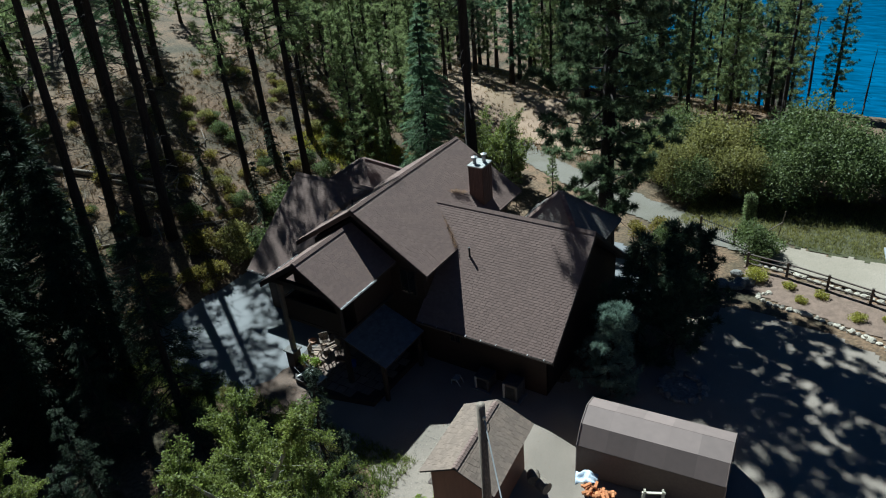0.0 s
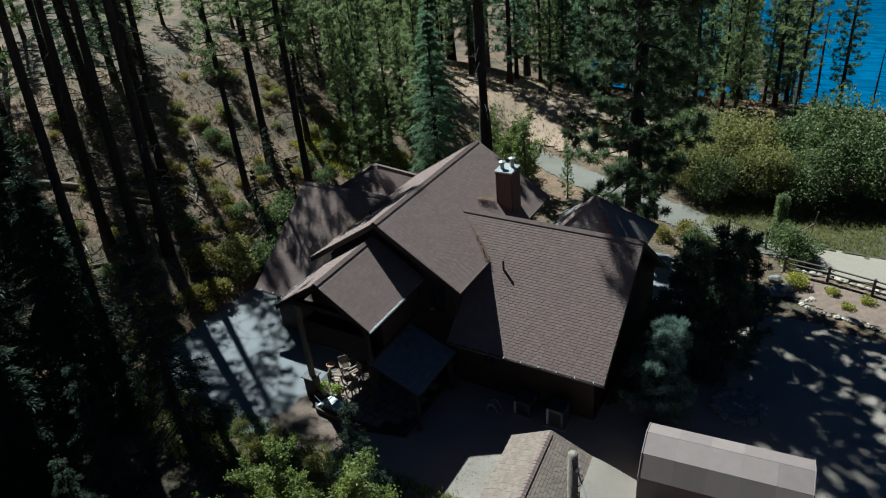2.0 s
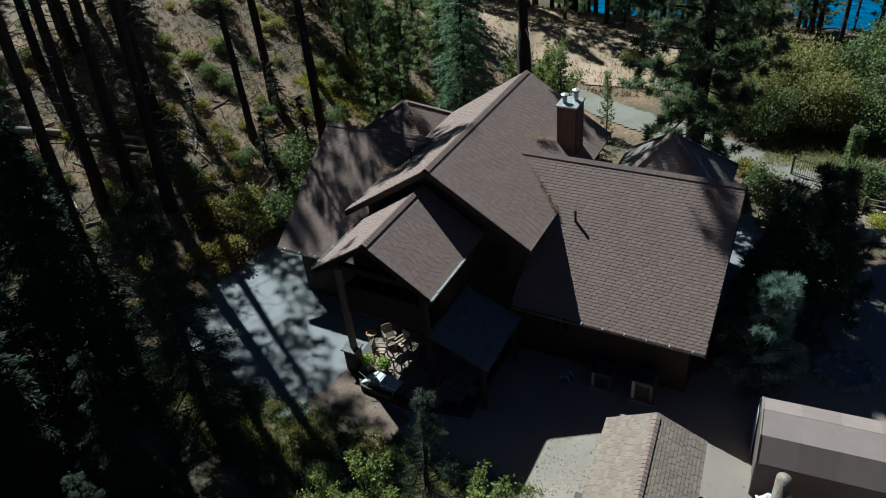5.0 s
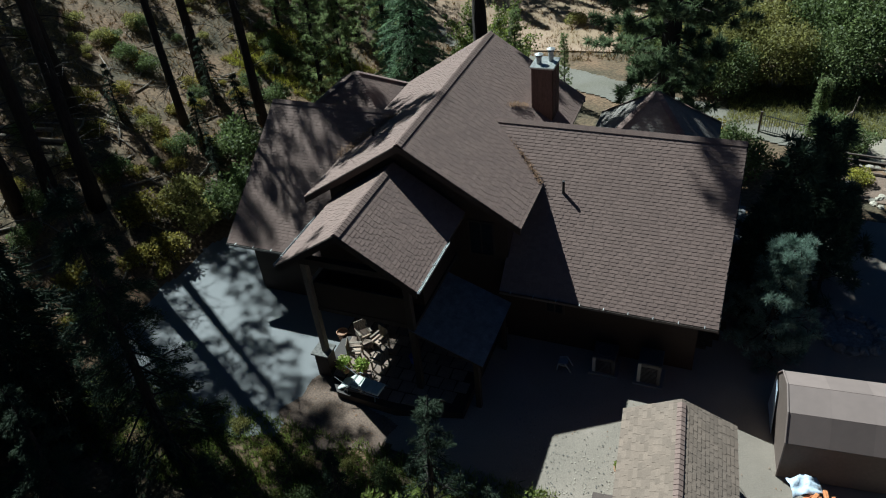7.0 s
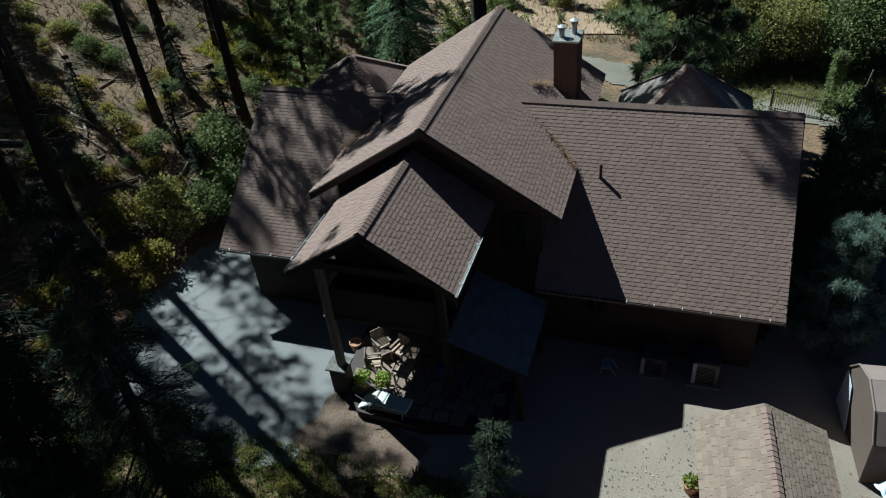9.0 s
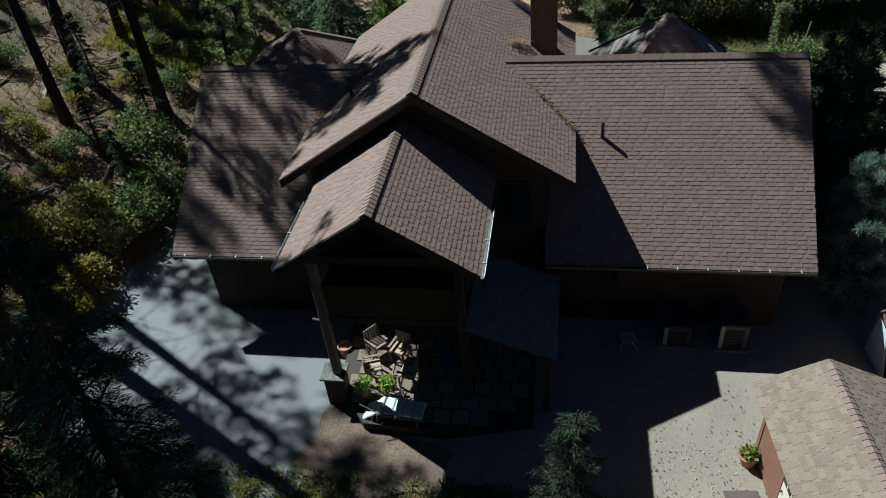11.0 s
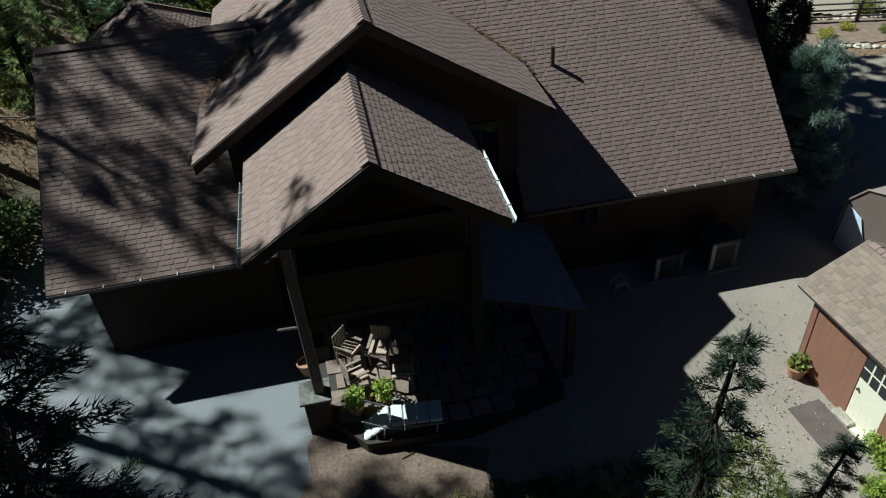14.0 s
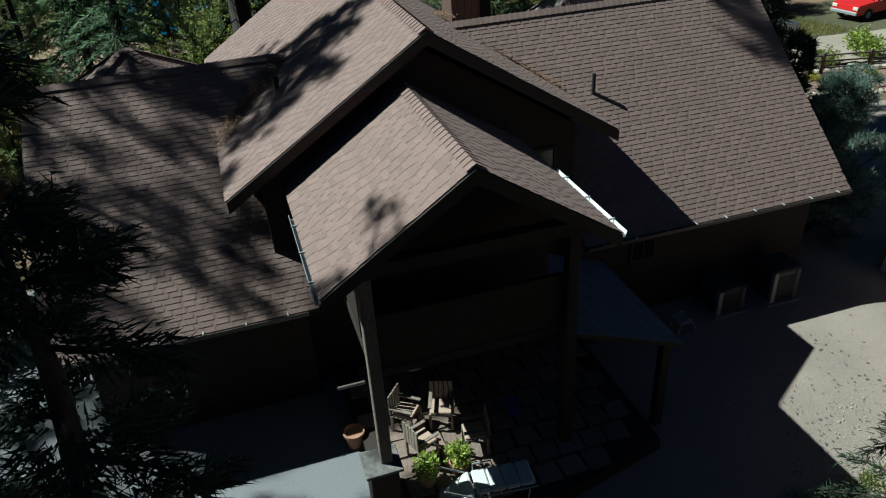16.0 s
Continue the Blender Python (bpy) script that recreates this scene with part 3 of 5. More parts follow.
litter((-23.0, 26.3, 5.38), (-21.2, 28.1, 6.55), 900, 0.13, 2, 0.05)
litter((-16.35, 30.1, 6.4), (-16.9, 29.4, 6.75), 250, 0.1, 3)
# Upper room under the front gable, with a small balcony before it, boarded dark for its shade
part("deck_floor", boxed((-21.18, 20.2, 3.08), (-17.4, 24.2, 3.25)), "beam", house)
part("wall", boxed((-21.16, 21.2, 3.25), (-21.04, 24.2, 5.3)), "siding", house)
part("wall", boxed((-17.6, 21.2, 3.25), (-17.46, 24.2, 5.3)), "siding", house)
# Dark closed front and panels stand in for the black shade under the gable
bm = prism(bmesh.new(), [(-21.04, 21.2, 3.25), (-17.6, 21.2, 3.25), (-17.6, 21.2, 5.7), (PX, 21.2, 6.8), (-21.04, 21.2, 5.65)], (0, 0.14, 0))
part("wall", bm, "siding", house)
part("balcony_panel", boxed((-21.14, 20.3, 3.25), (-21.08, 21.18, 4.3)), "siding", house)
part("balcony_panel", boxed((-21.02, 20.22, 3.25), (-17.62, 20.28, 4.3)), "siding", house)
# Side rail coloured pale as if sunlit; the front rail stays dark as shaded
part("handrail", boxed((-21.17, 20.29, 4.3), (-21.05, 21.18, 4.36), bevel=0.008), "seat_pad", house, "balcony side handrail, paled to look sunlit")
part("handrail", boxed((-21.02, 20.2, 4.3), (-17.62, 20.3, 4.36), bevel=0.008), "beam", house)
# Sunlit left post in the pale wood, shaded right post in the dark
for x, wood in ((-21.15, "sunlit_post"), (-17.5, "beam")):
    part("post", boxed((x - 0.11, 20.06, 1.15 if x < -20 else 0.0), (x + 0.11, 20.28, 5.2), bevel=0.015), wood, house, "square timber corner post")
    part("beam", boxed((x - 0.1, 20.3, 5.2), (x + 0.1, 21.19, 5.42)), "beam", house)
part("beam", boxed((-21.6, 20.05, 5.2), (-17.2, 20.29, 5.45)), "beam", house)
part("stair_rail", bar(bmesh.new(), (-21.3, 20.4, 2.9), (-21.75, 20.75, 2.6), 0.05), "gutter", house)
# Lighter cap for the lit top, near-black pedestal for its shaded face
part("pedestal_cap", boxed((-21.6, 19.82, 1.1), (-20.9, 20.5, 1.17), bevel=0.01), "dark_stone", house)
part("pedestal", boxed((-21.52, 19.9, 0.0), (-20.98, 20.42, 1.1), bevel=0.02), "trim", house, "square pedestal under the corner post, darkened for shade")
for y in (20.2, 23.1):
    part("post", boxed((-15.45, y - 0.09, 0.0), (-15.27, y + 0.09, 2.2)), "beam", house)

# ---- garden shed ----
shed = thing("garden_shed", (-8.75, 17.55, 0.0), "small red-brown wooden garden shed with a shingled gable roof", "shed", turn=4.8)
SM = shed.matrix_basis
def shed_part(name, bm, mat, label="", parent=None):
    bm.transform(SM)
    return part(name, bm, mat, parent or shed, label)


SE, SR, SW, SL = 2.42, 3.2, 1.55, 2.0
for s in (-1, 1):
    cs = [SM @ Vector(p) for p in ((s * SW, -SL * s, SE), (s * SW, SL * s, SE), (0, SL * s, SR), (0, -SL * s, SR))]
    deck = part("roof", prism(bmesh.new(), cs, (0, 0, -0.09)), "felt", shed)
    shingles(deck, cs, "shed_shingle", seed=50 + s)
    if s == 1:
        ridge_caps(deck, SM @ Vector((0, -SL, SR)), SM @ Vector((0, SL, SR)), 0.5, 0.12)
for y in (-1.75, 1.65):
    bm = bmesh.new()
    prism(bm, [(-1.2, y, 0), (1.2, y, 0), (1.2, y, 2.5), (0, y, 3.1), (-1.2, y, 2.5)], (0, 0.1, 0))
    shed_part("wall", bm, "shed_wall")
shed_part("wall", boxed((1.1, -1.65, 0), (1.2, 1.65, 2.5)), "shed_wall")
for a, b, z0 in ((-1.65, -0.75, 0), (0.1, 1.65, 0), (-0.75, 0.1, 2.05)):
    shed_part("wall", boxed((-1.2, a, z0), (-1.1, b, 2.5)), "shed_wall")
for y in (-1.62, 1.62):
    shed_part("corner_board", boxed((-1.222, y - 0.05, 0.02), (-1.201, y + 0.05, 2.45)), "shed_wall")
door = shed_part("door", boxed((-1.19, -0.73, 0.06), (-1.14, 0.08, 2.02)), "white", "cream door with six small panes")
for y0 in (-0.62, -0.37, -0.12):
    for z0 in (1.3, 1.62):
        shed_part("pane", boxed((-1.197, y0, z0), (-1.186, y0 + 0.2, z0 + 0.27)), "glass", parent=door)
shed_part("sill", boxed((-1.34, -0.78, 0.0), (-1.2, 0.13, 0.08)), "white")
shed_part("door_handle", lathe(bmesh.new(), [(0.03, 0), (0.035, 0.05), (0.01, 0.06)], 10, pose(-1.19, 0.0, 1.0, 0, -90, 0)), "metal_dark", parent=door)

# ---- fabric shelter ----
tent = thing("fabric_shelter", (-3.1, 22.3, -0.4), "taupe fabric storage shelter on a steel frame", "shelter", turn=5.4)
TM = tent.matrix_basis
prof = [(-1.5, 0.0), (-1.42, 1.5), (-0.85, 2.2), (0.0, 2.5), (0.85, 2.2), (1.42, 1.5), (1.5, 0.0)]
for b in range(5):
    x0, x1 = -2.9 + 1.16 * b, -2.9 + 1.16 * (b + 1)
    for k in range(6):
        (y0, z0), (y1, z1) = prof[k], prof[k + 1]
        n = Vector((0, z0 - z1, y1 - y0)).normalized() * 0.02
        bm = prism(bmesh.new(), [(x0, y0, z0), (x1 + 0.004, y0, z0), (x1 + 0.004, y1, z1), (x0, y1, z1)], n)
        bm.transform(TM)
        # Upright side panels take the darkened canvas, their shade put into the colour
        part("panel", bm, "canvas_shade" if k in (0, 5) else "canvas", tent)
for x in (-2.9, 2.9):
    bm = prism(bmesh.new(), [(x, y, z) for y, z in prof], (0.02, 0, 0))
    bm.transform(TM)
    # A dark panel fills the open end in place of its shaded inside
    part("end_panel", bm, "canvas_shade" if x < 0 else "canvas", tent)
bm = prism(bmesh.new(), [(-2.97, 0.1, 0.03), (-2.97, 1.38, 0.03), (-2.95, 1.3, 1.5), (-2.95, 0.75, 1.35)], (-0.015, 0, 0))
bm.transform(TM)
part("door_sheet", bm, "tarp", tent, "white sheet hanging at the open end")
for x in (-2.92, 2.94):
    bm = tube(bmesh.new(), [(x, y, z + 0.02) for y, z in prof], [0.03] * 7, 8)
    bm.transform(TM)
    part("frame_hoop", bm, "canvas", tent)


# ---- trees ----
def blades(base, way, length, width, rng):
    """Thin needle or leaf triangles."""
    side = np.cross(way, rng.normal(0, 1, way.shape))
    side /= np.linalg.norm(side, axis=1)[:, None] + 1e-9
    v = np.stack([base - side * width[:, None] / 2, base + side * width[:, None] / 2, base + way * length[:, None]], 1)
    return v.reshape(-1, 3)


def unit(v):
    return v / (np.linalg.norm(v, axis=-1, keepdims=True) + 1e-9)


def conifer(kind, h, crown, r, seed, whorls=28, each=5, clumps=9, per=9, size=0.32, trunk_r=None, mat="fir", label="tall dark green fir tree", bare=0.0, lean=0.0, slim=0.34):
    """Tapered trunk, whorled limbs that droop, needle clumps along them."""
    rng = np.random.default_rng(seed)
    tree = thing(kind, (0, 0, 0), label, "tree", "forest trees")
    tr = trunk_r or h * 0.011 + 0.05
    bm = bmesh.new()
    zs = np.linspace(0, 1, 9)
    bend = rng.normal(0, 0.12, (9, 2)).cumsum(0) * 0.5
    pts = [(bend[k, 0] * z + lean * z * h * 0.1, bend[k, 1] * z, z * h) for k, z in enumerate(zs)]
    tube(bm, pts, [tr * (1.25 if k == 0 else 1) * (1 - z) ** 0.8 + 0.015 for k, z in enumerate(zs)], 9)
    part("trunk", bm, "bark", tree, smooth=True)
    limbs, out = bmesh.new(), []
    axis = np.array(pts)
    for w in range(whorls):
        f = (w + rng.random() * 0.8) / whorls
        z = crown + (h - crown) * f * 0.985
        cx, cy = np.interp(z, axis[:, 2], axis[:, 0]), np.interp(z, axis[:, 2], axis[:, 1])
        taper = (1 - f) ** 0.75
        n = each if rng.random() > 0.25 else each - 1
        a0 = rng.random() * 6.28
        for k in range(n):
            if rng.random() < bare:
                continue
            a = a0 + k * 6.28 / n + rng.normal(0, 0.3)
            ln = max(0.3, r * taper * rng.uniform(0.6, 1.15))
            rise = 0.35 * f - 0.2 + rng.normal(0, 0.08)
            d = np.array([math.cos(a), math.sin(a), rise])
            s = np.linspace(0.25, 1, clumps)
            sag = 0.28 * ln
            at = np.array([cx, cy, z]) + d * (s * ln)[:, None] - np.array([0, 0, 1]) * (sag * s**2)[:, None]
            tip = at[-1]
            tube(limbs, [(cx, cy, z), tuple(at[len(at) // 2]), tuple(tip)], [0.02 + ln * 0.011, 0.012 + ln * 0.006, 0.006], 4, False)
            lat = np.array([-math.sin(a), math.cos(a), 0])
            wide = (0.34 * ln * (1.05 - s))[:, None]
            base = np.repeat(at, per, 0)
            off = rng.uniform(-1, 1, (len(base), 1))
            base = base + lat * off * np.repeat(wide, per, 0) + rng.normal(0, 0.05, base.shape)
            way = unit(lat * off * 1.0 + d * 0.8 + rng.normal(0, 0.35, base.shape) - [0, 0, 0.25])
            out.append(blades(base, way, size * rng.uniform(0.6, 1.25, len(base)), size * slim * rng.uniform(0.6, 1.2, len(base)), rng))
    top = np.array([pts[-1]] * 12) - rng.random((12, 1)) * [0, 0, 0.9]
    out.append(blades(top, unit(rng.normal(0, 1, (12, 3)) + [0, 0, 0.8]), np.full(12, size), np.full(12, size * 0.3), rng))
    tagged(part("branchwork", limbs, "bark", tree), kind="stuff")
    v = np.concatenate(out)
    tagged(soup("crown", v, np.arange(len(v)).reshape(-1, 3), mat, tree), kind="stuff")
    return tree


def pine(h, crown, r, seed, limbs=80, tufts=8, per=26, needle=0.3, trunk_r=0.3, mat="pine", label="tall ponderosa pine with a long bare trunk", twigs=30, top=0.55, boughs=()):
    """Bare trunk with dead twigs, crooked limbs, and needles gathered in tufts at the branchlet ends."""
    rng = np.random.default_rng(seed)
    tree = thing("pine_tree", (0, 0, 0), label, "tree", "forest trees")
    zs = np.linspace(0, 1, 10)
    bend = rng.normal(0, 0.1, (10, 2)).cumsum(0) * 0.5
    axis = np.array([(bend[k, 0] * z, bend[k, 1] * z, z * h) for k, z in enumerate(zs)])
    bm = bmesh.new()
    tube(bm, axis, [trunk_r * (1.3 if k == 0 else 1) * (1 - z) ** 0.65 + 0.02 for k, z in enumerate(zs)], 10)
    part("trunk", bm, "bark", tree, smooth=True)
    wood, out = bmesh.new(), []
    lobes = rng.random((3, 2)) * 6.28
    for k in range(limbs + len(boughs)):
        f = min(1.0, (k + rng.random()) / limbs) ** 0.9
        z = crown + (h - crown) * f * 0.97
        if k >= limbs:
            z = boughs[k - limbs][0]
            f = (z - crown) / (h - crown)
        o = np.array([np.interp(z, axis[:, 2], axis[:, 0]), np.interp(z, axis[:, 2], axis[:, 1]), z])
        a = k * 2.4 + rng.normal(0, 0.4)
        shape = (1 - f) ** top * (0.5 + 0.5 * min(1, f * 4)) * (0.85 + 0.3 * math.sin(2 * a + lobes[0, 0] + 9 * f) * math.sin(7 * f + lobes[1, 0]))
        ln = max(0.5, r * shape * rng.uniform(0.55, 1.15))
        if k >= limbs:
            a, ln = boughs[k - limbs][1:]
        d = np.array([math.cos(a), math.sin(a), -0.22 + 0.75 * f + rng.normal(0, 0.12)])
        lat = np.array([-math.sin(a), math.cos(a), 0.0])
        side = lat * rng.normal(0, 0.12) * ln
        mid, tip = o + d * ln * 0.5 - [0, 0, 0.05 * ln] + side, o + d * ln + [0, 0, 0.12 * ln]
        tube(wood, [o, mid, tip], [0.025 + ln * 0.012, 0.015 + ln * 0.007, 0.008], 5, False)
        n = max(3, int(tufts * (0.45 + 0.55 * ln / r)))
        t = rng.uniform(0.35, 1.0, n)
        t[0] = 1.0
        along = np.where(t[:, None] < 0.5, o + (mid - o) * (t[:, None] * 2), mid + (tip - mid) * (t[:, None] * 2 - 1))
        reach = rng.uniform(-1, 1, (n, 1)) * (0.2 * ln + 0.15)
        reach[0] = 0
        heart = along + lat * reach + d * abs(reach) * 0.6 + rng.normal(0, 0.08, (n, 3)) + [0, 0, 0.1]
        for p, q in zip(along, heart):
            tube(wood, [p, q], [0.014, 0.007], 3, False)
        base = np.repeat(heart, per, 0)
        way = unit(rng.normal(0, 1, base.shape) + d * 0.5 + [0, 0, 0.45])
        base = base + way * rng.uniform(0, 0.18, (len(base), 1))
        out.append(blades(base, way, needle * rng.uniform(0.6, 1.2, len(base)), needle * 0.17 * rng.uniform(0.7, 1.3, len(base)), rng))
    for k in range(twigs):
        z, a, ln = rng.uniform(0.12, 1.0) * crown, rng.random() * 6.28, rng.uniform(0.4, 2.6)
        o = np.array([np.interp(z, axis[:, 2], axis[:, 0]), np.interp(z, axis[:, 2], axis[:, 1]), z])
        d = np.array([math.cos(a), math.sin(a), rng.normal(-0.1, 0.15)])
        end = o + d * ln - [0, 0, 0.12 * ln]
        tube(wood, [o, o + d * ln * 0.5 + [0, 0, 0.06], end], [0.03, 0.02, 0.006], 4, False)
        if ln > 1.2:
            for j in range(3):
                p = o + d * ln * rng.uniform(0.4, 0.9)
                tube(wood, [p, p + rng.normal(0, 0.35, 3)], [0.012, 0.004], 3, False)
    tagged(part("branchwork", wood, "bark", tree), kind="stuff")
    v = np.concatenate(out)
    tagged(soup("crown", v, np.arange(len(v)).reshape(-1, 3), mat, tree), kind="stuff")
    return tree


def shrub(name, r, h, seed, n=3000, leaf=0.12, mat="leaf", label="leafy green shrub", stems=7, lumps=9, category="shrub", group=""):
    """Stems from one base, lumpy foliage of small leaves with gaps."""
    rng = np.random.default_rng(seed)
    ob = thing(name, (0, 0, 0), label, category, group)
    bm = bmesh.new()
    centres = []
    for k in range(lumps):
        a, q = k * 2.4 + rng.random(), math.sqrt((k + 0.5) / lumps)
        centres.append((math.cos(a) * r * 0.66 * q, math.sin(a) * r * 0.66 * q, h * (0.42 + 0.42 * rng.random() * (1.1 - q * 0.6))))
    centres = np.array(centres)
    for k in range(max(stems, lumps)):
        c = centres[k % lumps]
        mid = c * [0.4, 0.4, 0.5] + rng.normal(0, 0.06 * r, 3)
        tube(bm, [(rng.normal(0, 0.04 * r), rng.normal(0, 0.04 * r), -0.1), tuple(mid), tuple(c + [0, 0, 0.1 * h])], [0.012 * h + 0.008, 0.008 * h + 0.006, 0.005], 5, False)
    tagged(part("stemwork", bm, "twig", ob), kind="stuff")
    pick = rng.integers(0, lumps, n)
    d = unit(rng.normal(0, 1, (n, 3)))
    rad = (r * 0.42 * (0.7 + 0.6 * rng.random(lumps)))[pick][:, None] * rng.random((n, 1)) ** 0.4
    base = centres[pick] + d * rad * [1, 1, min(1.0, h / r * 0.75)]
    base[:, 2] = np.maximum(base[:, 2], 0.03)
    base += 0.1 * r * np.stack([np.sin(base[:, 1] * 5), np.sin(base[:, 2] * 6), np.sin(base[:, 0] * 5)], 1) * 0.5
    v = leaves(base, d, leaf, rng)
    tagged(soup("foliage", v, np.arange(len(v)).reshape(-1, 4), mat, ob), kind="stuff")
    return ob


def leaves(base, d, leaf, rng):
    n = len(base)
    way = unit(d * 0.6 + rng.normal(0, 0.7, (n, 3)))
    side = unit(np.cross(way, rng.normal(0, 1, (n, 3))))
    ln = leaf * rng.uniform(0.6, 1.3, (n, 1))
    return np.stack([base, base + way * ln * 0.5 + side * ln * 0.3, base + way * ln, base + way * ln * 0.5 - side * ln * 0.3], 1).reshape(-1, 3)


def broadleaf(h, r, seed, n=16000, leaf=0.16, mat="leaf", label="light green broadleaf tree"):
    """Trunk that forks, long limbs, leaves on the outer twigs."""
    rng = np.random.default_rng(seed)
    ob = thing("broadleaf_tree", (0, 0, 0), label, "tree")
    bm = bmesh.new()
    ends = []
    tube(bm, [(0, 0, -0.2), (0.1, 0, h * 0.25), (0.0, 0.1, h * 0.45)], [h * 0.02, h * 0.016, h * 0.013], 9)
    for k in range(17):
        a = k * 2.4 + rng.normal(0, 0.3)
        z0 = h * (0.16 + 0.29 * k / 17)
        up = 0.35 + 0.9 * k / 17
        ln = r * rng.uniform(0.8, 1.2)
        p0 = np.array([0, 0, z0])
        p1 = p0 + np.array([math.cos(a) * ln * 0.5, math.sin(a) * ln * 0.5, ln * up * 0.8])
        p2 = p0 + np.array([math.cos(a) * ln * 0.95, math.sin(a) * ln * 0.95, min(ln * up * 1.6, h - z0)])
        tube(bm, [tuple(p0), tuple(p1), tuple(p2)], [h * 0.009, h * 0.006, 0.012], 6, False)
        for j in range(15):
            f = rng.uniform(0.35, 1.0)
            q0 = p1 + (p2 - p1) * (f * 2 - 1) if f > 0.5 else p0 + (p1 - p0) * f * 2
            q1 = q0 + unit(rng.normal(0, 1, 3) + [math.cos(a) * 0.5, math.sin(a) * 0.5, 0.7]) * r * rng.uniform(0.25, 0.62)
            tube(bm, [tuple(q0), tuple((q0 + q1) / 2 + rng.normal(0, 0.05, 3)), tuple(q1)], [0.022, 0.014, 0.006], 4, False)
            ends.append((q0, q1))
    tagged(part("branchwork", bm, "twig", ob, smooth=True), kind="stuff")
    a, b = np.array([e[0] for e in ends]), np.array([e[1] for e in ends])
    k = rng.integers(0, len(ends), n)
    t = rng.uniform(0.08, 1.08, (n, 1))
    off = rng.normal(0, 1, (n, 3))
    base = a[k] + (b - a)[k] * t + off * r * 0.03
    v = leaves(base, unit(off), leaf, rng)
    tagged(soup("foliage", v, np.arange(len(v)).reshape(-1, 4), mat, ob), kind="stuff")
    return ob


def plant(template, x, y, turn=0.0, size=1.0, z=None):
    ob = copy_thing(template, pose(x, y, (height(x, y) - 0.05) if z is None else z, 0, 0, turn))
    ob.scale = (size, size, size)
    return ob


def retire(template):
    for o in (*template.children_recursive, template):
        bpy.data.objects.remove(o)


firs = [conifer("fir_tree", 22, 3.0, 3.3, 11, per=16, size=0.34, slim=0.23), conifer("fir_tree", 25, 6.0, 2.9, 12, per=16, size=0.34, slim=0.23, bare=0.1), conifer("fir_tree", 18, 1.0, 3.4, 13, whorls=26, per=16, size=0.34, slim=0.23)]
YOUNG = "slender yellow-green young conifer tree"
light_firs = [pine(20, 1.5, 2.9, 14, 95, 8, 32, 0.32, 0.2, "pine", YOUNG, 4, 0.9), pine(15, 0.8, 2.7, 15, 85, 8, 32, 0.3, 0.16, "pine", YOUNG, 2, 0.95)]
TALL = "tall ponderosa pine with a long bare trunk"
FULL = "tall ponderosa pine with long needled limbs"
pines = [pine(26, 9, 3.9, 21, 80, 8, 36, 0.34), pine(24, 12, 3.2, 22, 50, 6, 30, 0.34, trunk_r=0.25), pine(24, 3, 3.8, 23, 105, 9, 36, 0.36, label=FULL, twigs=8, mat="fir", top=0.75), pine(19, 1.5, 3.3, 28, 95, 9, 36, 0.34, trunk_r=0.24, label=FULL, twigs=4, mat="pine", top=0.8)]
bank_pines = [pine(30, 15.5, 3.7, 26, 70, 8, 32, 0.34, trunk_r=0.29, twigs=60), pine(27, 14.5, 3.4, 27, 56, 8, 28, 0.34, trunk_r=0.27, twigs=70)]
shade_pine = pine(25, 10, 3.8, 29, 76, 9, 36, 0.34, trunk_r=0.26, twigs=40)
thin_pine = pine(22, 10, 3.2, 30, 52, 7, 26, 0.32, trunk_r=0.26, twigs=40)
dead = conifer("dead_tree", 13, 3.0, 1.3, 24, whorls=14, each=3, clumps=2, per=1, size=0.1, mat="bark", label="dead grey snag with broken branches")
rng = random.Random(5)
# Bare-trunked pines on the bank
slant = Matrix.Rotation(radians(3.5), 4, Vector((-0.57, 0.82, 0)))
for k, x, y, s in ((0, -34.3, 18.6, 1.0), (1, -37.4, 22.4, 1.0), (0, -36.4, 23.5, 1.0), (1, -35.1, 24.4, 1.08), (0, -49.5, 37, 0.85), (0, -47, 28, 0.9)):
    ob = plant(bank_pines[k], x, y, rng.uniform(0, 360), s)
    ob.matrix_basis = Matrix.Translation(ob.location) @ slant @ Matrix.Translation(-ob.location) @ ob.matrix_basis
plant(thin_pine, -36.3, 32.5, 200, 0.85)
plant(bank_pines[0], -40.5, 29.6, 80, 0.92)
for k, x, y, s in ((3, -44, 16.5, 0.8), (2, -46.5, 21.0, 0.75), (3, -52, 27, 0.9)):
    plant(pines[k], x, y, x * 40, s)
for x, y, turn, s in ((-38.0, 36.8, 20, 1.08), (-33.7, 35.8, 90, 1.0), (-38.3, 41.5, 300, 0.8), (-48.5, 31.5, 160, 1.0)):
    plant(shade_pine, x, y, turn, s)
# Trees beside and behind the house
yard_pine = pine(34, 3.0, 5.4, 25, 205, 15, 105, 0.31, 0.5, "yard_pine", "large ponderosa pine close behind the house", 14, 0.35)
plant(yard_pine, -12.0, 39.6, 40, 1.0)
# Three unseen boughs added to cast shade on the right wing's ridge end
tall_pine = pine(34, 15.0, 4.9, 33, 105, 11, 50, 0.38, 0.42, "yard_pine", TALL, 40, boughs=((24.6, 2.4, 3.9), (23.8, 2.55, 4.3), (25.2, 2.3, 4.1)))
plant(tall_pine, -21.5, 39.4, 100, 1.0)
plant(light_firs[0], -31.3, 38.8, 60, 0.7)
plant(firs[2], -26.0, 40.5, 0, 0.8)
plant(firs[2], -27.8, 43.5, 80, 0.85)
plant(light_firs[0], -30.5, 46, 120, 0.75)
plant(light_firs[1], -34.0, 46.5, 200, 0.8)
plant(light_firs[1], -21.2, 44.5, 20, 0.42)
plant(light_firs[1], -18.6, 46.0, 120, 0.3)
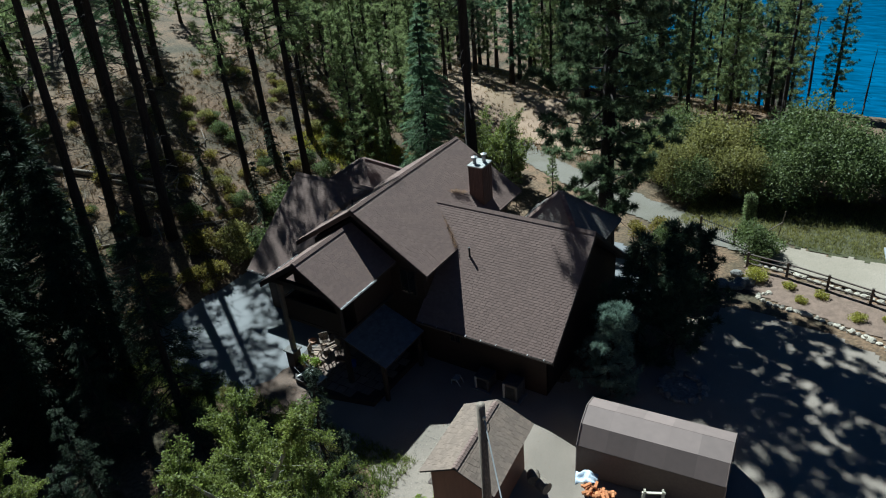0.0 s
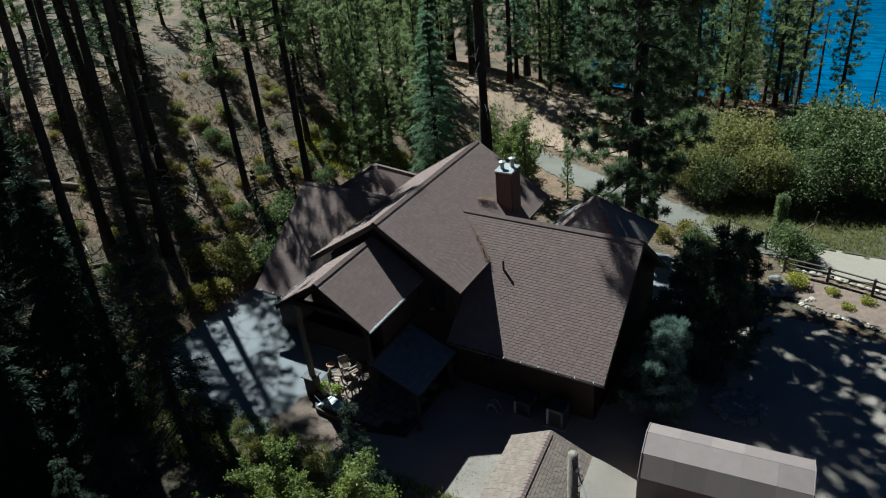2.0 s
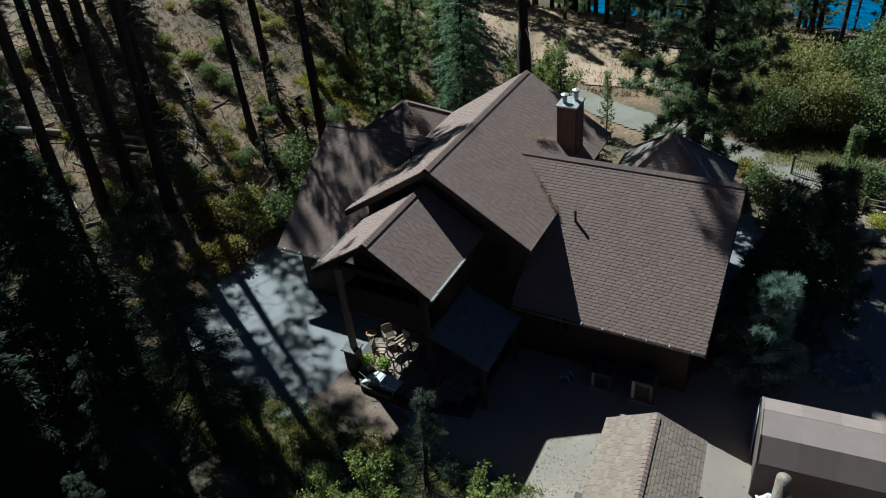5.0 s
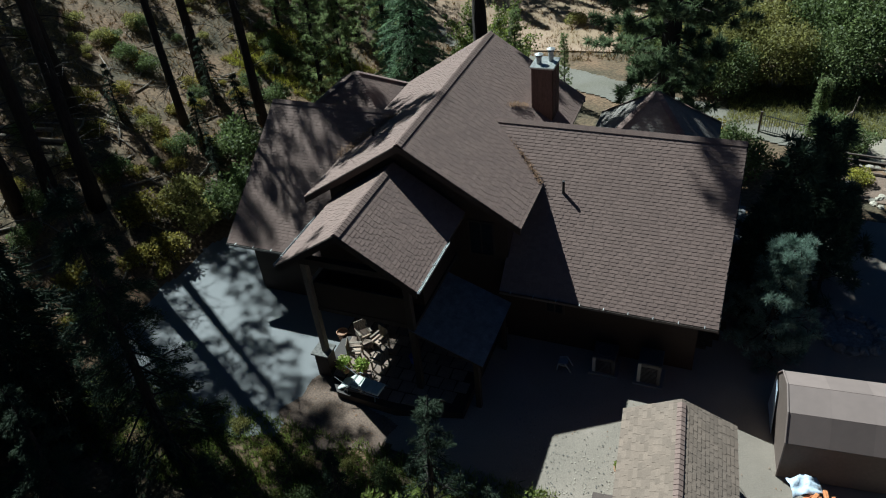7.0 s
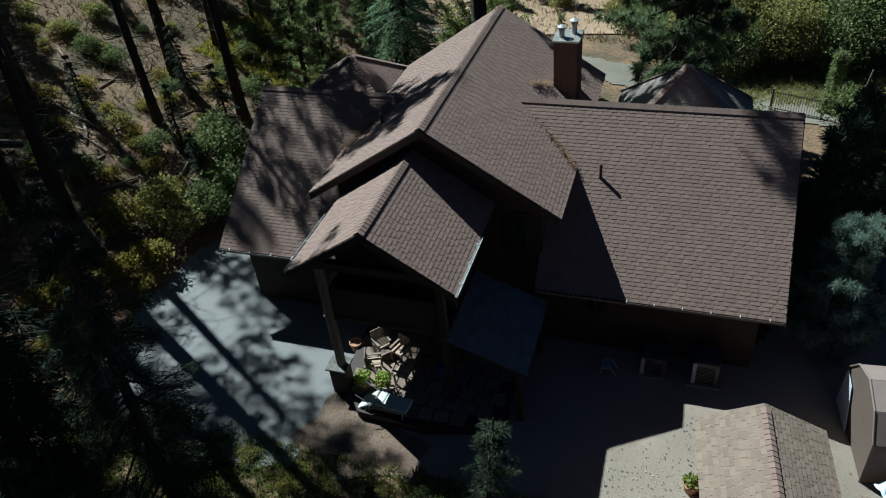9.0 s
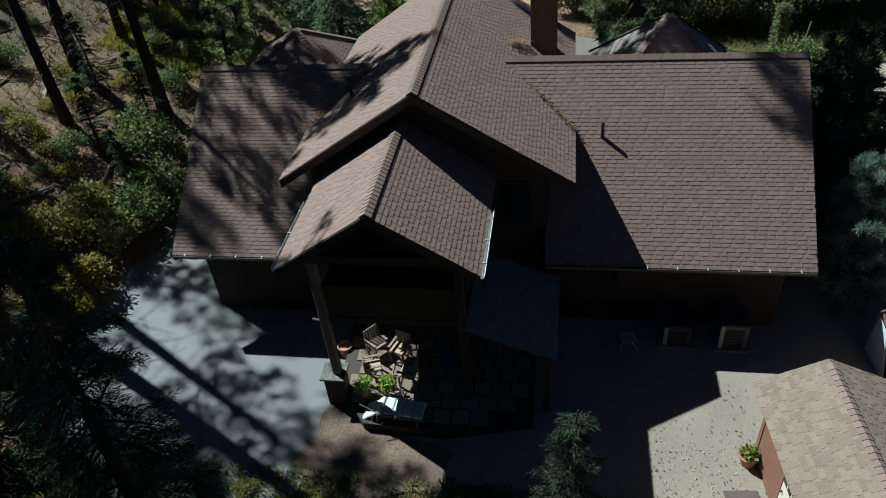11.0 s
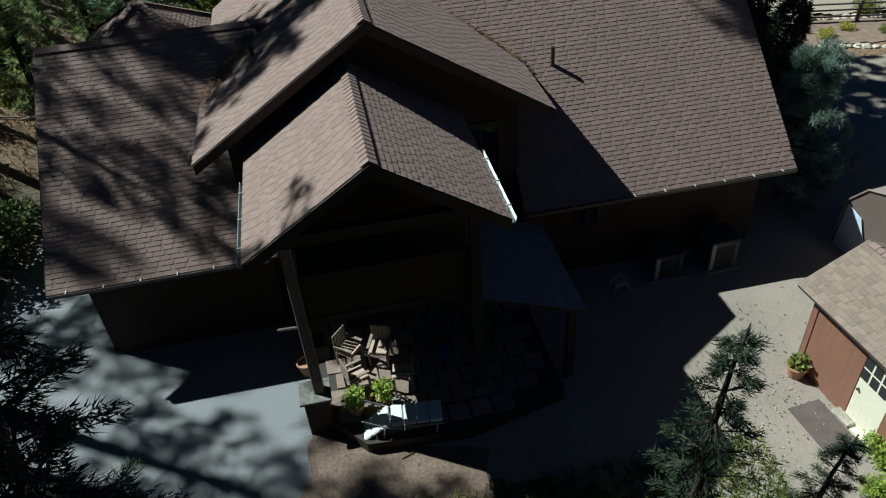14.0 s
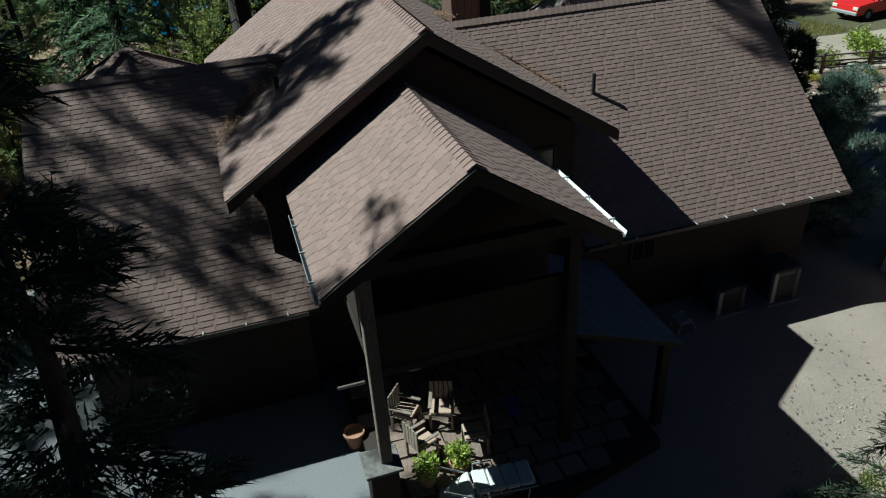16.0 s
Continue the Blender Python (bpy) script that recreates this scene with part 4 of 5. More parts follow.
for x, y, s in ((-36.5, 48.0, 0.5), (-33.2, 44.6, 0.42), (-38.6, 46.2, 0.62), (-40.5, 50.5, 0.7), (-35.2, 50.6, 0.6), (-43.2, 47.5, 0.55), (-31.2, 42.2, 0.36)):
    plant(light_firs[1], x, y, x * 50, s)
taken = [(-26, 40), (-31.9, 21.9), (-34.8, 30)]
def forest(n, x0, x1, y0, y1, kinds, gap, lo, hi, clear):
    for k in range(n):
        for _ in range(40):
            x, y = rng.uniform(x0, x1), rng.uniform(y0, y1)
            if not clear(x, y) and all((x - a) ** 2 + (y - b) ** 2 > gap * gap for a, b in taken):
                taken.append((x, y))
                plant(rng.choice(kinds), x, y, rng.uniform(0, 360), rng.uniform(lo, hi))
                break


# Woods across the lane and down to the shore
forest(66, -70, -6, 60, 96, light_firs + firs[1:2] + pines[2:] + pines[2:] + pines[:1], 2.7, 0.6, 1.0, lambda x, y: (-38 < x < -10 and y < 70.5))
forest(30, -36, -13, 71.5, 95, light_firs + pines[2:], 2.3, 0.55, 0.95, lambda x, y: False)
forest(3, 9, 26, 66, 90, light_firs[:1] + pines[2:], 4.5, 0.45, 0.75, lambda x, y: False)
# Woods on the bank beside the house
forest(9, -70, -36, 38, 60, pines[2:] + light_firs, 3.5, 0.6, 1.0, lambda x, y: x > -50 and y < 53)
forest(6, -80, -58, 8, 40, firs + pines[:2], 4.0, 0.7, 1.0, lambda x, y: False)
forest(9, -62, -50, 18, 44, pines[1:2] + firs[:1] + pines[:1], 3.5, 0.7, 1.0, lambda x, y: False)
forest(8, -54, -38, 2, 15, firs, 4.0, 0.6, 0.9, lambda x, y: False)
forest(12, -52, -29, 45.5, 62, light_firs, 3.0, 0.45, 0.9, lambda x, y: (x > -36 and 50 < y < 62) or (x < -36 and y < 52 and x > -44))
for k, x, y, s in ((0, -15.5, 71, 0.72), (1, -12.0, 73.2, 0.8), (0, -8.8, 75, 0.72), (1, -18.5, 71.5, 0.8), (0, -21.5, 73, 0.9), (0, -3.4, 78, 0.62)):
    plant(pines[2 + k], x, y, rng.uniform(0, 360), s)
for x, y, s in ((-5.4, 76, 0.78), (-0.6, 78, 0.55)):
    plant(dead, x, y, rng.uniform(0, 360), s)
# Conifers under the flight line, their shade put into the dark cedar green
low = [conifer("fir_tree", 11, 0.4, 2.6, 16, whorls=28, each=6, clumps=9, per=14, size=0.3, mat="cedar", label="drooping green cedar below the driveway, darkened for shade", slim=0.2),
       conifer("fir_tree", 8.5, 0.3, 2.1, 17, whorls=21, each=5, clumps=15, per=22, size=0.14, mat="cedar", label="drooping green cedar below the driveway, darkened for shade", slim=0.17, bare=0.25),
       conifer("fir_tree", 7.0, 0.3, 1.9, 18, whorls=17, each=4, clumps=14, per=12, size=0.15, mat="cedar", label="slim cedar at the yard's edge, darkened for shade", slim=0.17, bare=0.15)]
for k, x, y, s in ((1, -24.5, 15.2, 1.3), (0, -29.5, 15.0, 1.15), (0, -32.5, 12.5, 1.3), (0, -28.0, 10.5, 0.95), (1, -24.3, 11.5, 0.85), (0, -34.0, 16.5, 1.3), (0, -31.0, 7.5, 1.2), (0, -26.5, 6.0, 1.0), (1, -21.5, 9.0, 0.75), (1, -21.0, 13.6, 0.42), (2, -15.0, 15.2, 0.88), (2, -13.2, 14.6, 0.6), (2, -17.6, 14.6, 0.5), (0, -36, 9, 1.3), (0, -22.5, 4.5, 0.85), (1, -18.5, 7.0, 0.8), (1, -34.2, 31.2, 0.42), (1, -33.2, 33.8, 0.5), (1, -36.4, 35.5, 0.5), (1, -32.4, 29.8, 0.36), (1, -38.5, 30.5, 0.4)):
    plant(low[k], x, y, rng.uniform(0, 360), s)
for t in firs + pines + light_firs + low + bank_pines + [dead, yard_pine, tall_pine, shade_pine, thin_pine]:
    retire(t)
spruce = pine(4.7, 0.2, 2.2, 31, 66, 13, 90, 0.14, 0.07, "spruce", "blue spruce in front of the house wing", 0, 0.85)
plant(spruce, -6.5, 25.9, 0, 1.0)
dark_fir = pine(6.0, 0.3, 2.5, 32, 46, 8, 46, 0.32, 0.08, "dark_pine", "dark green bushy pine beside the house", 0, 1.0)
for x, y, s in ((-6.4, 29.6, 1.05), (-5.2, 31.8, 1.05), (-7.2, 27.8, 0.75), (-4.6, 29.8, 0.8), (-4.8, 35.0, 0.8)):
    plant(dark_fir, x, y, rng.uniform(0, 360), s)
retire(spruce), retire(dark_fir)
# Near trees under the flight line
near = broadleaf(13.0, 2.2, 41, 80000, 0.09)
plant(near, -11.8, 9.3, 0, 1.0)
plant(near, -13.0, 10.0, 250, 0.8)
plant(near, -19.5, 4.6, 70, 0.75)
retire(near)
big = [shrub("large_shrub", 2.6, 4.4, 51, 13000, 0.15, "olive_leaf", "large rounded olive-green shrub", 10, 16), shrub("large_shrub", 2.4, 3.8, 52, 13000, 0.14, "dark_leaf", "large rounded dark green shrub", 10, 14)]
for x, y, s, k in ((-10.8, 51.0, 1.05, 0), (-8.4, 53.9, 1.35, 0), (-6.4, 51.6, 1.1, 0), (-5.0, 54.9, 1.25, 1), (-2.4, 55.4, 1.75, 1), (0.2, 53.8, 1.5, 1), (-3.2, 51.8, 1.15, 1), (2.8, 55.9, 1.35, 1), (6.0, 54.4, 1.2, 0), (9.4, 55.4, 1.5, 1), (-12.4, 53.0, 0.7, 0), (12.6, 54.4, 1.3, 0), (-12.0, 52.6, 1.0, 1), (-9.4, 50.0, 0.9, 1), (-14.6, 54.4, 0.9, 1), (-12.6, 57.5, 1.2, 1)):
    plant(big[k], x, y, rng.uniform(0, 360), s)
for t in big:
    retire(t)


# ---- undergrowth ----
under = [shrub("undergrowth_shrub", 1.0, 1.1, 61, 1400, 0.14, "olive_leaf", "low olive-green undergrowth shrub", group="undergrowth"),
         shrub("undergrowth_shrub", 0.9, 1.0, 62, 1200, 0.14, "yellow_leaf", "yellowing undergrowth shrub on the bank", group="undergrowth"),
         shrub("undergrowth_shrub", 1.3, 1.7, 63, 2400, 0.14, "dark_leaf", "green undergrowth shrub on the bank", group="undergrowth")]
for k in range(140):
    x, y = rng.uniform(-50, -31.2), rng.uniform(16, 46)
    if x > -33 and y > 34:
        continue
    plant(rng.choice(under[:2] + under), x, y, rng.uniform(0, 360), rng.uniform(0.3, 0.8))
for x, y, k, s in ((-35.9, 45.7, 2, 1.3), (-32.6, 31.9, 2, 1.4), (-35.7, 26.6, 2, 1.1), (-34.1, 38.1, 2, 1.3), (-38.6, 28.9, 1, 1.2), (-40.2, 32.8, 1, 1.1), (-34.4, 29.0, 1, 1.0), (-37.0, 30.8, 0, 1.2), (-31.4, 24.2, 1, 1.1), (-31.9, 22.9, 1, 1.0), (-32.8, 20.6, 1, 1.2), (-33.2, 25.2, 1, 1.3), (-31.2, 26.2, 0, 1.2), (-30.8, 27.6, 2, 1.1), (-30.6, 29.2, 2, 1.3), (-32.6, 27.4, 0, 1.2), (-30.9, 23.0, 1, 0.6), (-36.5, 41.5, 1, 1.3), (-35.5, 44.0, 1, 1.2), (-33.8, 43.6, 1, 1.2), (-32.5, 41, 0, 1.2),
                   (-29.0, 17.2, 0, 0.8), (-27.4, 16.6, 2, 0.7), (-26.0, 17.0, 0, 0.6), (-24.4, 16.7, 2, 0.6), (-23.0, 16.9, 0, 0.6), (-21.4, 16.2, 1, 0.5), (-20.0, 16.0, 0, 0.7), (-18.6, 16.6, 0, 0.5), (-17.2, 16.4, 2, 0.7), (-15.8, 16.2, 0, 0.7), (-14.4, 15.6, 2, 0.7), (-19.0, 14.6, 2, 1.0), (-22.6, 14.8, 2, 0.9),
                   (-9.5, 43.5, 1, 1.0), (-10.8, 42.5, 1, 0.9), (-13.0, 42.8, 1, 0.8), (-8.4, 41.2, 2, 1.0), (-7.6, 39.0, 2, 1.1), (-26.0, 50.5, 2, 1.5), (-24.0, 48.5, 2, 1.6), (-21.4, 62, 0, 1.0), (-17, 60, 0, 1.2), (-15, 63.5, 0, 1.1), (-3.6, 43.2, 2, 1.2), (-2.6, 42.6, 2, 0.9)):
    plant(under[k], x, y, rng.uniform(0, 360), s * (0.65 if x < -33.6 or y < 17.3 else 1.0))
small_tree = broadleaf(6.0, 1.9, 42, 9000, 0.16, "leaf", "small green broadleaf tree behind the house")
for x, y, s in ((-22.6, 45.5, 0.95), (-24.4, 47.0, 0.9)):
    plant(small_tree, x, y, rng.uniform(0, 360), s)
retire(small_tree)
for t in under:
    retire(t)


def tufts(name, n, where, size, mat, seed, label, category="grass"):
    """Grass blades over a stretch of ground."""
    r = np.random.default_rng(seed)
    pts = []
    while len(pts) < n:
        x, y = where(r)
        pts.append((x, y, height(x, y)))
    base = np.repeat(np.array(pts), 5, 0) + r.normal(0, 0.06, (5 * n, 3)) * [1, 1, 0]
    way = unit(r.normal(0, 0.5, base.shape) + [0, 0, 1.0])
    v = blades(base, way, size * r.uniform(0.5, 1.3, len(base)), np.full(len(base), size * 0.14), r)
    tagged(soup(name, v, np.arange(len(v)).reshape(-1, 3), mat), label, category, kind="stuff")


tufts("dry_grass", 6000, lambda r: (r.uniform(-55, -31), r.uniform(14, 55)), 0.32, "dry_grass", 1, "tufts of dry tan grass on the bank")
tufts("grass", 2200, lambda r: (r.uniform(-39, -32), r.uniform(40, 47)), 0.3, "lime_leaf", 5, "yellow-green grass in a sunny forest clearing")
tufts("dry_grass", 4500, lambda r: (r.uniform(-45, -8), r.uniform(54, 78)), 0.4, "dry_grass", 2, "tufts of dry tan grass on the sunny bank")
tufts("grass", 3500, lambda r: (r.uniform(-30, -12), r.uniform(14.2, 17.6)), 0.3, "leaf", 3, "rough green grass below the driveway")
tufts("grass", 8000, lambda r: (r.uniform(-9, 14), r.uniform(45.4, 54)), 0.32, "olive_leaf", 4, "thin green grass beside the lane")


def stone(name, x, y, r, seed, mat="stone", label="pale rounded border stone", group="border stones", z=None, flat=0.65, category="stone"):
    q = np.random.default_rng(seed)
    bm = bmesh.new()
    bmesh.ops.create_icosphere(bm, subdivisions=2, radius=1.0)
    off = q.random(3) * 50
    for v in bm.verts:
        k = 1 + 0.5 * noise.noise(v.co * 1.6 + Vector(off)) + 0.3 * noise.noise(v.co * 3.5 + Vector(off))
        v.co = Vector((v.co.x * r * k * q.uniform(0.99, 1.01) * 1.15, v.co.y * r * k, v.co.z * r * k * flat))
    mesh = bpy.data.meshes.new(name)
    bm.to_mesh(mesh)
    bm.free()
    ob = finish(mesh, name, mat, None, "", False)
    ob.matrix_basis = pose(x, y, (height(x, y) if z is None else z) + r * flat * 0.45, 0, 0, q.uniform(0, 360))
    return tagged(ob, label, category, group)


def along(points, gap):
    out, left = [], 0.0
    for (x0, y0), (x1, y1) in zip(points, points[1:]):
        ln = math.hypot(x1 - x0, y1 - y0)
        d = left
        while d < ln:
            out.append((x0 + (x1 - x0) * d / ln, y0 + (y1 - y0) * d / ln))
            d += gap
        left = d - ln
    return out


for k, (x, y) in enumerate(along([(-1.6, 38.2), (-2.2, 37.6), (-1.4, 37.0), (-0.4, 36.9), (1.2, 36.6), (3.2, 35.9), (5.5, 35.0), (8.5, 34.2)], 0.36)):
    stone("border_stone", x + rng.uniform(-0.05, 0.05), y + rng.uniform(-0.05, 0.05), rng.uniform(0.12, 0.21), 100 + k)
for k, (x, y) in enumerate(along([(-3.6, 41.2), (-1.0, 40.9), (3.0, 39.9), (8.0, 38.4), (11, 37.4)], 0.42)):
    stone("border_stone", x + rng.uniform(-0.08, 0.08), y + 0.25 + rng.uniform(-0.08, 0.08), rng.uniform(0.13, 0.24), 200 + k)
for k, (x, y, r) in enumerate([(-3.4, 38.2, 0.5), (-2.9, 38.8, 0.42), (-4.2, 38.0, 0.4), (-3.7, 39.6, 0.35)] ):
    stone("boulder", x, y, r, 300 + k, "dark_stone", "grey weathered boulder in the slope", "boulders")
for k, (x, y) in enumerate(along([(-8.0, 27.0), (-6.4, 26.6), (-5.2, 26.7)], 0.3)):
    stone("border_stone", x, y, rng.uniform(0.08, 0.13), 330 + k, "dark_stone", "small grey edging stone")
# Fire pit
for k in range(16):
    a = k * math.tau / 16
    stone("fire_pit_stone", -3.5 + 1.0 * math.cos(a), 27.7 + 0.95 * math.sin(a), rng.uniform(0.17, 0.24), 400 + k, "dark_stone", "grey stone of the fire pit ring", "fire pit stones", flat=0.8)
ash = bmesh.new()
lathe(ash, [(0.85, 0.0), (0.8, 0.05), (0.3, 0.09), (0.02, 0.1)], 20, pose(-3.5, 27.7, height(-3.5, 27.7)))
tagged(part("ash_bed", ash, "dark_stone"), "grey ash bed inside the fire pit", "ash")
for k in range(3):
    stone("ash_lump", -3.6 + 0.2 * k, 27.8 - 0.1 * k, 0.08, 440 + k, "stone", "pale lump of cold ash", "ash lumps", z=height(-3.5, 27.7) + 0.09)

# ---- fence, gate, garden plants ----
fence = thing("rail_fence", (-3.0, 41.0, height(-3.0, 41.0)), "weathered three-rail wooden garden fence", "fence")
fp = along([(-3.4, 40.9), (-1.0, 40.6), (3.0, 39.6), (8.0, 38.1), (12, 36.9)], 2.3)
for x, y in fp:
    z = height(x, y)
    part("post", boxed((x - 0.07, y - 0.07, z - 0.2), (x + 0.07, y + 0.07, z + 1.05), bevel=0.012), "fence", fence)
for (x0, y0), (x1, y1) in zip(fp, fp[1:]):
    for up in (0.3, 0.62, 0.92):
        part("rail", bar(bmesh.new(), (x0, y0, height(x0, y0) + up), (x1, y1, height(x1, y1) + up + rng.uniform(-0.02, 0.02)), 0.09, 0.06), "fence", fence)
gate = thing("metal_gate", (-6.0, 44.2, height(-6.0, 44.2)), "black metal picket gate panel", "gate")
gz = height(-6.0, 44.2)
for up in (0.15, 1.05):
    part("rail", bar(bmesh.new(), (-7.1, 44.6, gz + up), (-4.9, 43.8, gz + up), 0.035), "metal_dark", gate)
for k in range(19):
    t = k / 18
    x, y = -7.1 + 2.2 * t, 44.6 - 0.8 * t
    part("picket", boxed((x - 0.01, y - 0.01, gz), (x + 0.01, y + 0.01, gz + 1.12)), "metal_dark", gate)
for x, y in ((-7.2, 44.64), (-4.8, 43.76)):
    part("gate_post", boxed((x - 0.06, y - 0.06, gz - 0.1), (x + 0.06, y + 0.06, gz + 1.25)), "fence", gate)
mound = [shrub("round_bush", 0.6, 0.62, 71, 1800, 0.07, "lime_leaf", "clipped round yellow-green bush", group="round bushes"), shrub("round_bush", 0.55, 0.7, 72, 1500, 0.07, "leaf", "small round green bush", group="round bushes")]
for x, y, s, k in ((-2.6, 39.6, 1.45, 0), (-0.8, 39.4, 0.8, 0), (0.1, 38.0, 0.7, 0), (1.0, 39.0, 0.8, 0), (2.9, 37.4, 0.85, 0), (4.4, 37.9, 0.75, 0), (5.6, 36.9, 0.7, 1), (7.2, 37.3, 0.7, 0), (6.6, 39.8, 1.5, 1), (-3.2, 41.6, 0.9, 1)):
    plant(mound[k], x, y, rng.uniform(0, 360), s)
for t in mound:
    retire(t)
bright = shrub("bright_shrub", 1.0, 1.5, 73, 2600, 0.13, "bright_leaf", "bright green shrub beside the rail fence")
plant(bright, 9.2, 40.0, 0, 1.1)
retire(bright)
cyp = conifer("columnar_cypress", 3.4, 0.05, 0.5, 74, whorls=28, each=8, clumps=4, per=9, size=0.14, mat="pine", label="narrow columnar cypress near the gate")
plant(cyp, -4.4, 44.9, 0, 1.0)
retire(cyp)
sign = thing("leaning_pole", (-2.6, 46.6, height(-2.6, 46.6)), "thin pale leaning pole with a cross stick", "pole")
sz = height(-2.6, 46.6)
part("pole", bar(bmesh.new(), (-2.6, 46.6, sz), (-2.4, 46.6, sz + 1.9), 0.06), "log", sign)
part("cross_stick", bar(bmesh.new(), (-3.3, 46.4, sz + 0.3), (-2.45, 46.6, sz + 1.1), 0.05), "log", sign)


# ---- vehicles ----
def pickup(x, y, turn, paint, label):
    z = height(x, y) + 0.04
    car = thing("pickup_truck", (x, y, z), label, "pickup truck", turn=turn)
    m = car.matrix_basis
    def put(name, bm, mat, parent=car, smooth=False):
        bm.transform(m)
        return part(name, bm, mat, parent, smooth=smooth)
    def hull(prof_, half, inset=0.0):
        bm = bmesh.new()
        prism(bm, [(px, -half, pz) for px, pz in prof_], (0, 2 * half, 0))
        bmesh.ops.bevel(bm, geom=list(bm.edges), offset=0.05, segments=2, affect="EDGES")
        return bm
    body = put("body", hull([(-2.75, 0.45), (2.65, 0.45), (2.75, 0.7), (2.7, 1.05), (1.1, 1.15), (-2.75, 1.12)], 0.97), paint, smooth=False)
    put("cab", hull([(1.15, 1.1), (0.55, 1.78), (-0.95, 1.82), (-1.15, 1.1)], 0.86), paint)
    put("windscreen", prism(bmesh.new(), [(1.13, -0.74, 1.16), (1.13, 0.74, 1.16), (0.62, 0.68, 1.72), (0.62, -0.68, 1.72)], (0.03, 0, 0.03)), "glass")
    for s in (-1, 1):
        for x0, x1 in ((-0.1, 0.72), (-0.95, -0.2)):
            put("side_window", prism(bmesh.new(), [(x0, s * 0.865, 1.2), (x1, s * 0.865, 1.2), (min(x1, 0.45), s * 0.83, 1.68), (x0, s * 0.83, 1.68)], (0, s * 0.015, 0)), "glass")
        put("mirror", boxed((0.75, s * 0.97 - 0.1, 1.15), (0.85, s * 0.97 + 0.1, 1.35), bevel=0.02), "metal_white")
        put("headlight", boxed((2.7, s * 0.75 - 0.18, 0.78), (2.77, s * 0.75 + 0.18, 0.98), bevel=0.02), "white")
        for wx in (-1.75, 1.75):
            tyre = put("wheel", lathe(bmesh.new(), [(0.2, -0.12), (0.38, -0.12), (0.41, -0.06), (0.41, 0.06), (0.38, 0.12), (0.2, 0.12)], 20, pose(wx, s * 0.88, 0.4, 90)), "tyre")
            put("rim", lathe(bmesh.new(), [(0.2, -0.125), (0.2, 0.125), (0.05, 0.13)], 14, pose(wx, s * 0.88, 0.4, 90)), "metal_white", tyre)
    put("bumper", boxed((2.72, -0.95, 0.48), (2.86, 0.95, 0.68), bevel=0.03), "metal_white")
    put("bed_liner", boxed((-2.65, -0.85, 1.125), (-1.2, 0.85, 1.14)), "metal_dark")
    return car


pickup(6.4, 45.3, 190, material("silver_paint", (0.24, 0.25, 0.26), 0.3, metal=0.4, fine=10, bump=0, stains=0.05), "silver pickup truck parked on the lane")
pickup(18.2, 48.4, 188, "red_paint", "red pickup truck parked on the lane")

# ---- dock ----
dock = thing("dock", (-10, 96, -13.8), "long grey wooden dock over the lake", "dock")
da, db = Vector((-10.0, 96, -13.4)), Vector((-24.8, 152.3, -13.4))
dw = (db - da).normalized()
ds = dw.cross(Vector((0, 0, 1)))
for k in range(116):
    p = da + dw * (0.5 * k)
    part("plank", bar(bmesh.new(), p - ds * 1.4, p + ds * 1.4, 0.12, 0.4), "log", dock)
for k in range(12):
    for s in (-1.3, 1.3):
        p = da + dw * (5.2 * k) + ds * s
        part("pile", bar(bmesh.new(), p + Vector((0, 0, -3)), p + Vector((0, 0, 0.5)), 0.25), "log", dock)

# ---- fallen wood on the bank ----
def log_thing(a, b, r, label="grey fallen tree trunk on the bank", mat="log"):
    za, zb = height(*a) + r * 0.8, height(*b) + r * 0.8
    ob = thing("fallen_log", (a[0], a[1], za), label, "log", "fallen wood")
    mid = ((a[0] + b[0]) / 2 + 0.1, (a[1] + b[1]) / 2, max((za + zb) / 2, height((a[0] + b[0]) / 2, (a[1] + b[1]) / 2) + r * 0.6))
    part("stem", tube(bmesh.new(), [(a[0], a[1], za), mid, (b[0], b[1], zb)], [r, r * 0.85, r * 0.6], 9), mat, ob, smooth=True)


log_thing((-44.8, 23.2), (-40.0, 27.6), 0.2)
log_thing((-41.5, 25.5), (-38.6, 27.6), 0.13)
for k in range(90):
    x, y, a, ln = rng.uniform(-44, -32), rng.uniform(18, 40), rng.uniform(0, 6.28), rng.uniform(0.6, 2.4)
    log_thing((x, y), (x + ln * math.cos(a), y + ln * math.sin(a)), rng.uniform(0.025, 0.07), "thin dead branch lying on the bank")
snag = thing("broken_stick", (-37.6, 26.5, height(-37.6, 26.5)), "pale broken stick standing in the slope", "stick")
part("stick", tube(bmesh.new(), [(-37.6, 26.5, height(-37.6, 26.5) - 0.1), (-37.5, 26.5, height(-37.6, 26.5) + 1.1)], [0.07, 0.03], 6), "stone", snag)

# ---- yard ----
pole = thing("utility_pole", (-5.5, 12.8, 0.0), "weathered wooden utility pole with a service cable", "utility pole")
part("pole", tube(bmesh.new(), [(-5.5, 12.8, -0.3), (-5.5, 12.8, 5), (-5.52, 12.85, 9.8)], [0.17, 0.15, 0.125], 14), "log", pole, smooth=True)
part("insulator", lathe(bmesh.new(), [(0.02, 0), (0.05, 0.03), (0.05, 0.12), (0.02, 0.15)], 10, pose(-5.36, 12.75, 9.35)), "white", pole)
cable = [Vector((-5.37, 12.75, 9.42)).lerp(Vector((-1.2, 7.8, 8.4)), t / 14) - Vector((0, 0, 0.5 * math.sin(math.pi * t / 14))) for t in range(15)]
part("cable", tube(bmesh.new(), cable, [0.02] * 15, 6), "metal_white", pole, "pale twisted service cable")
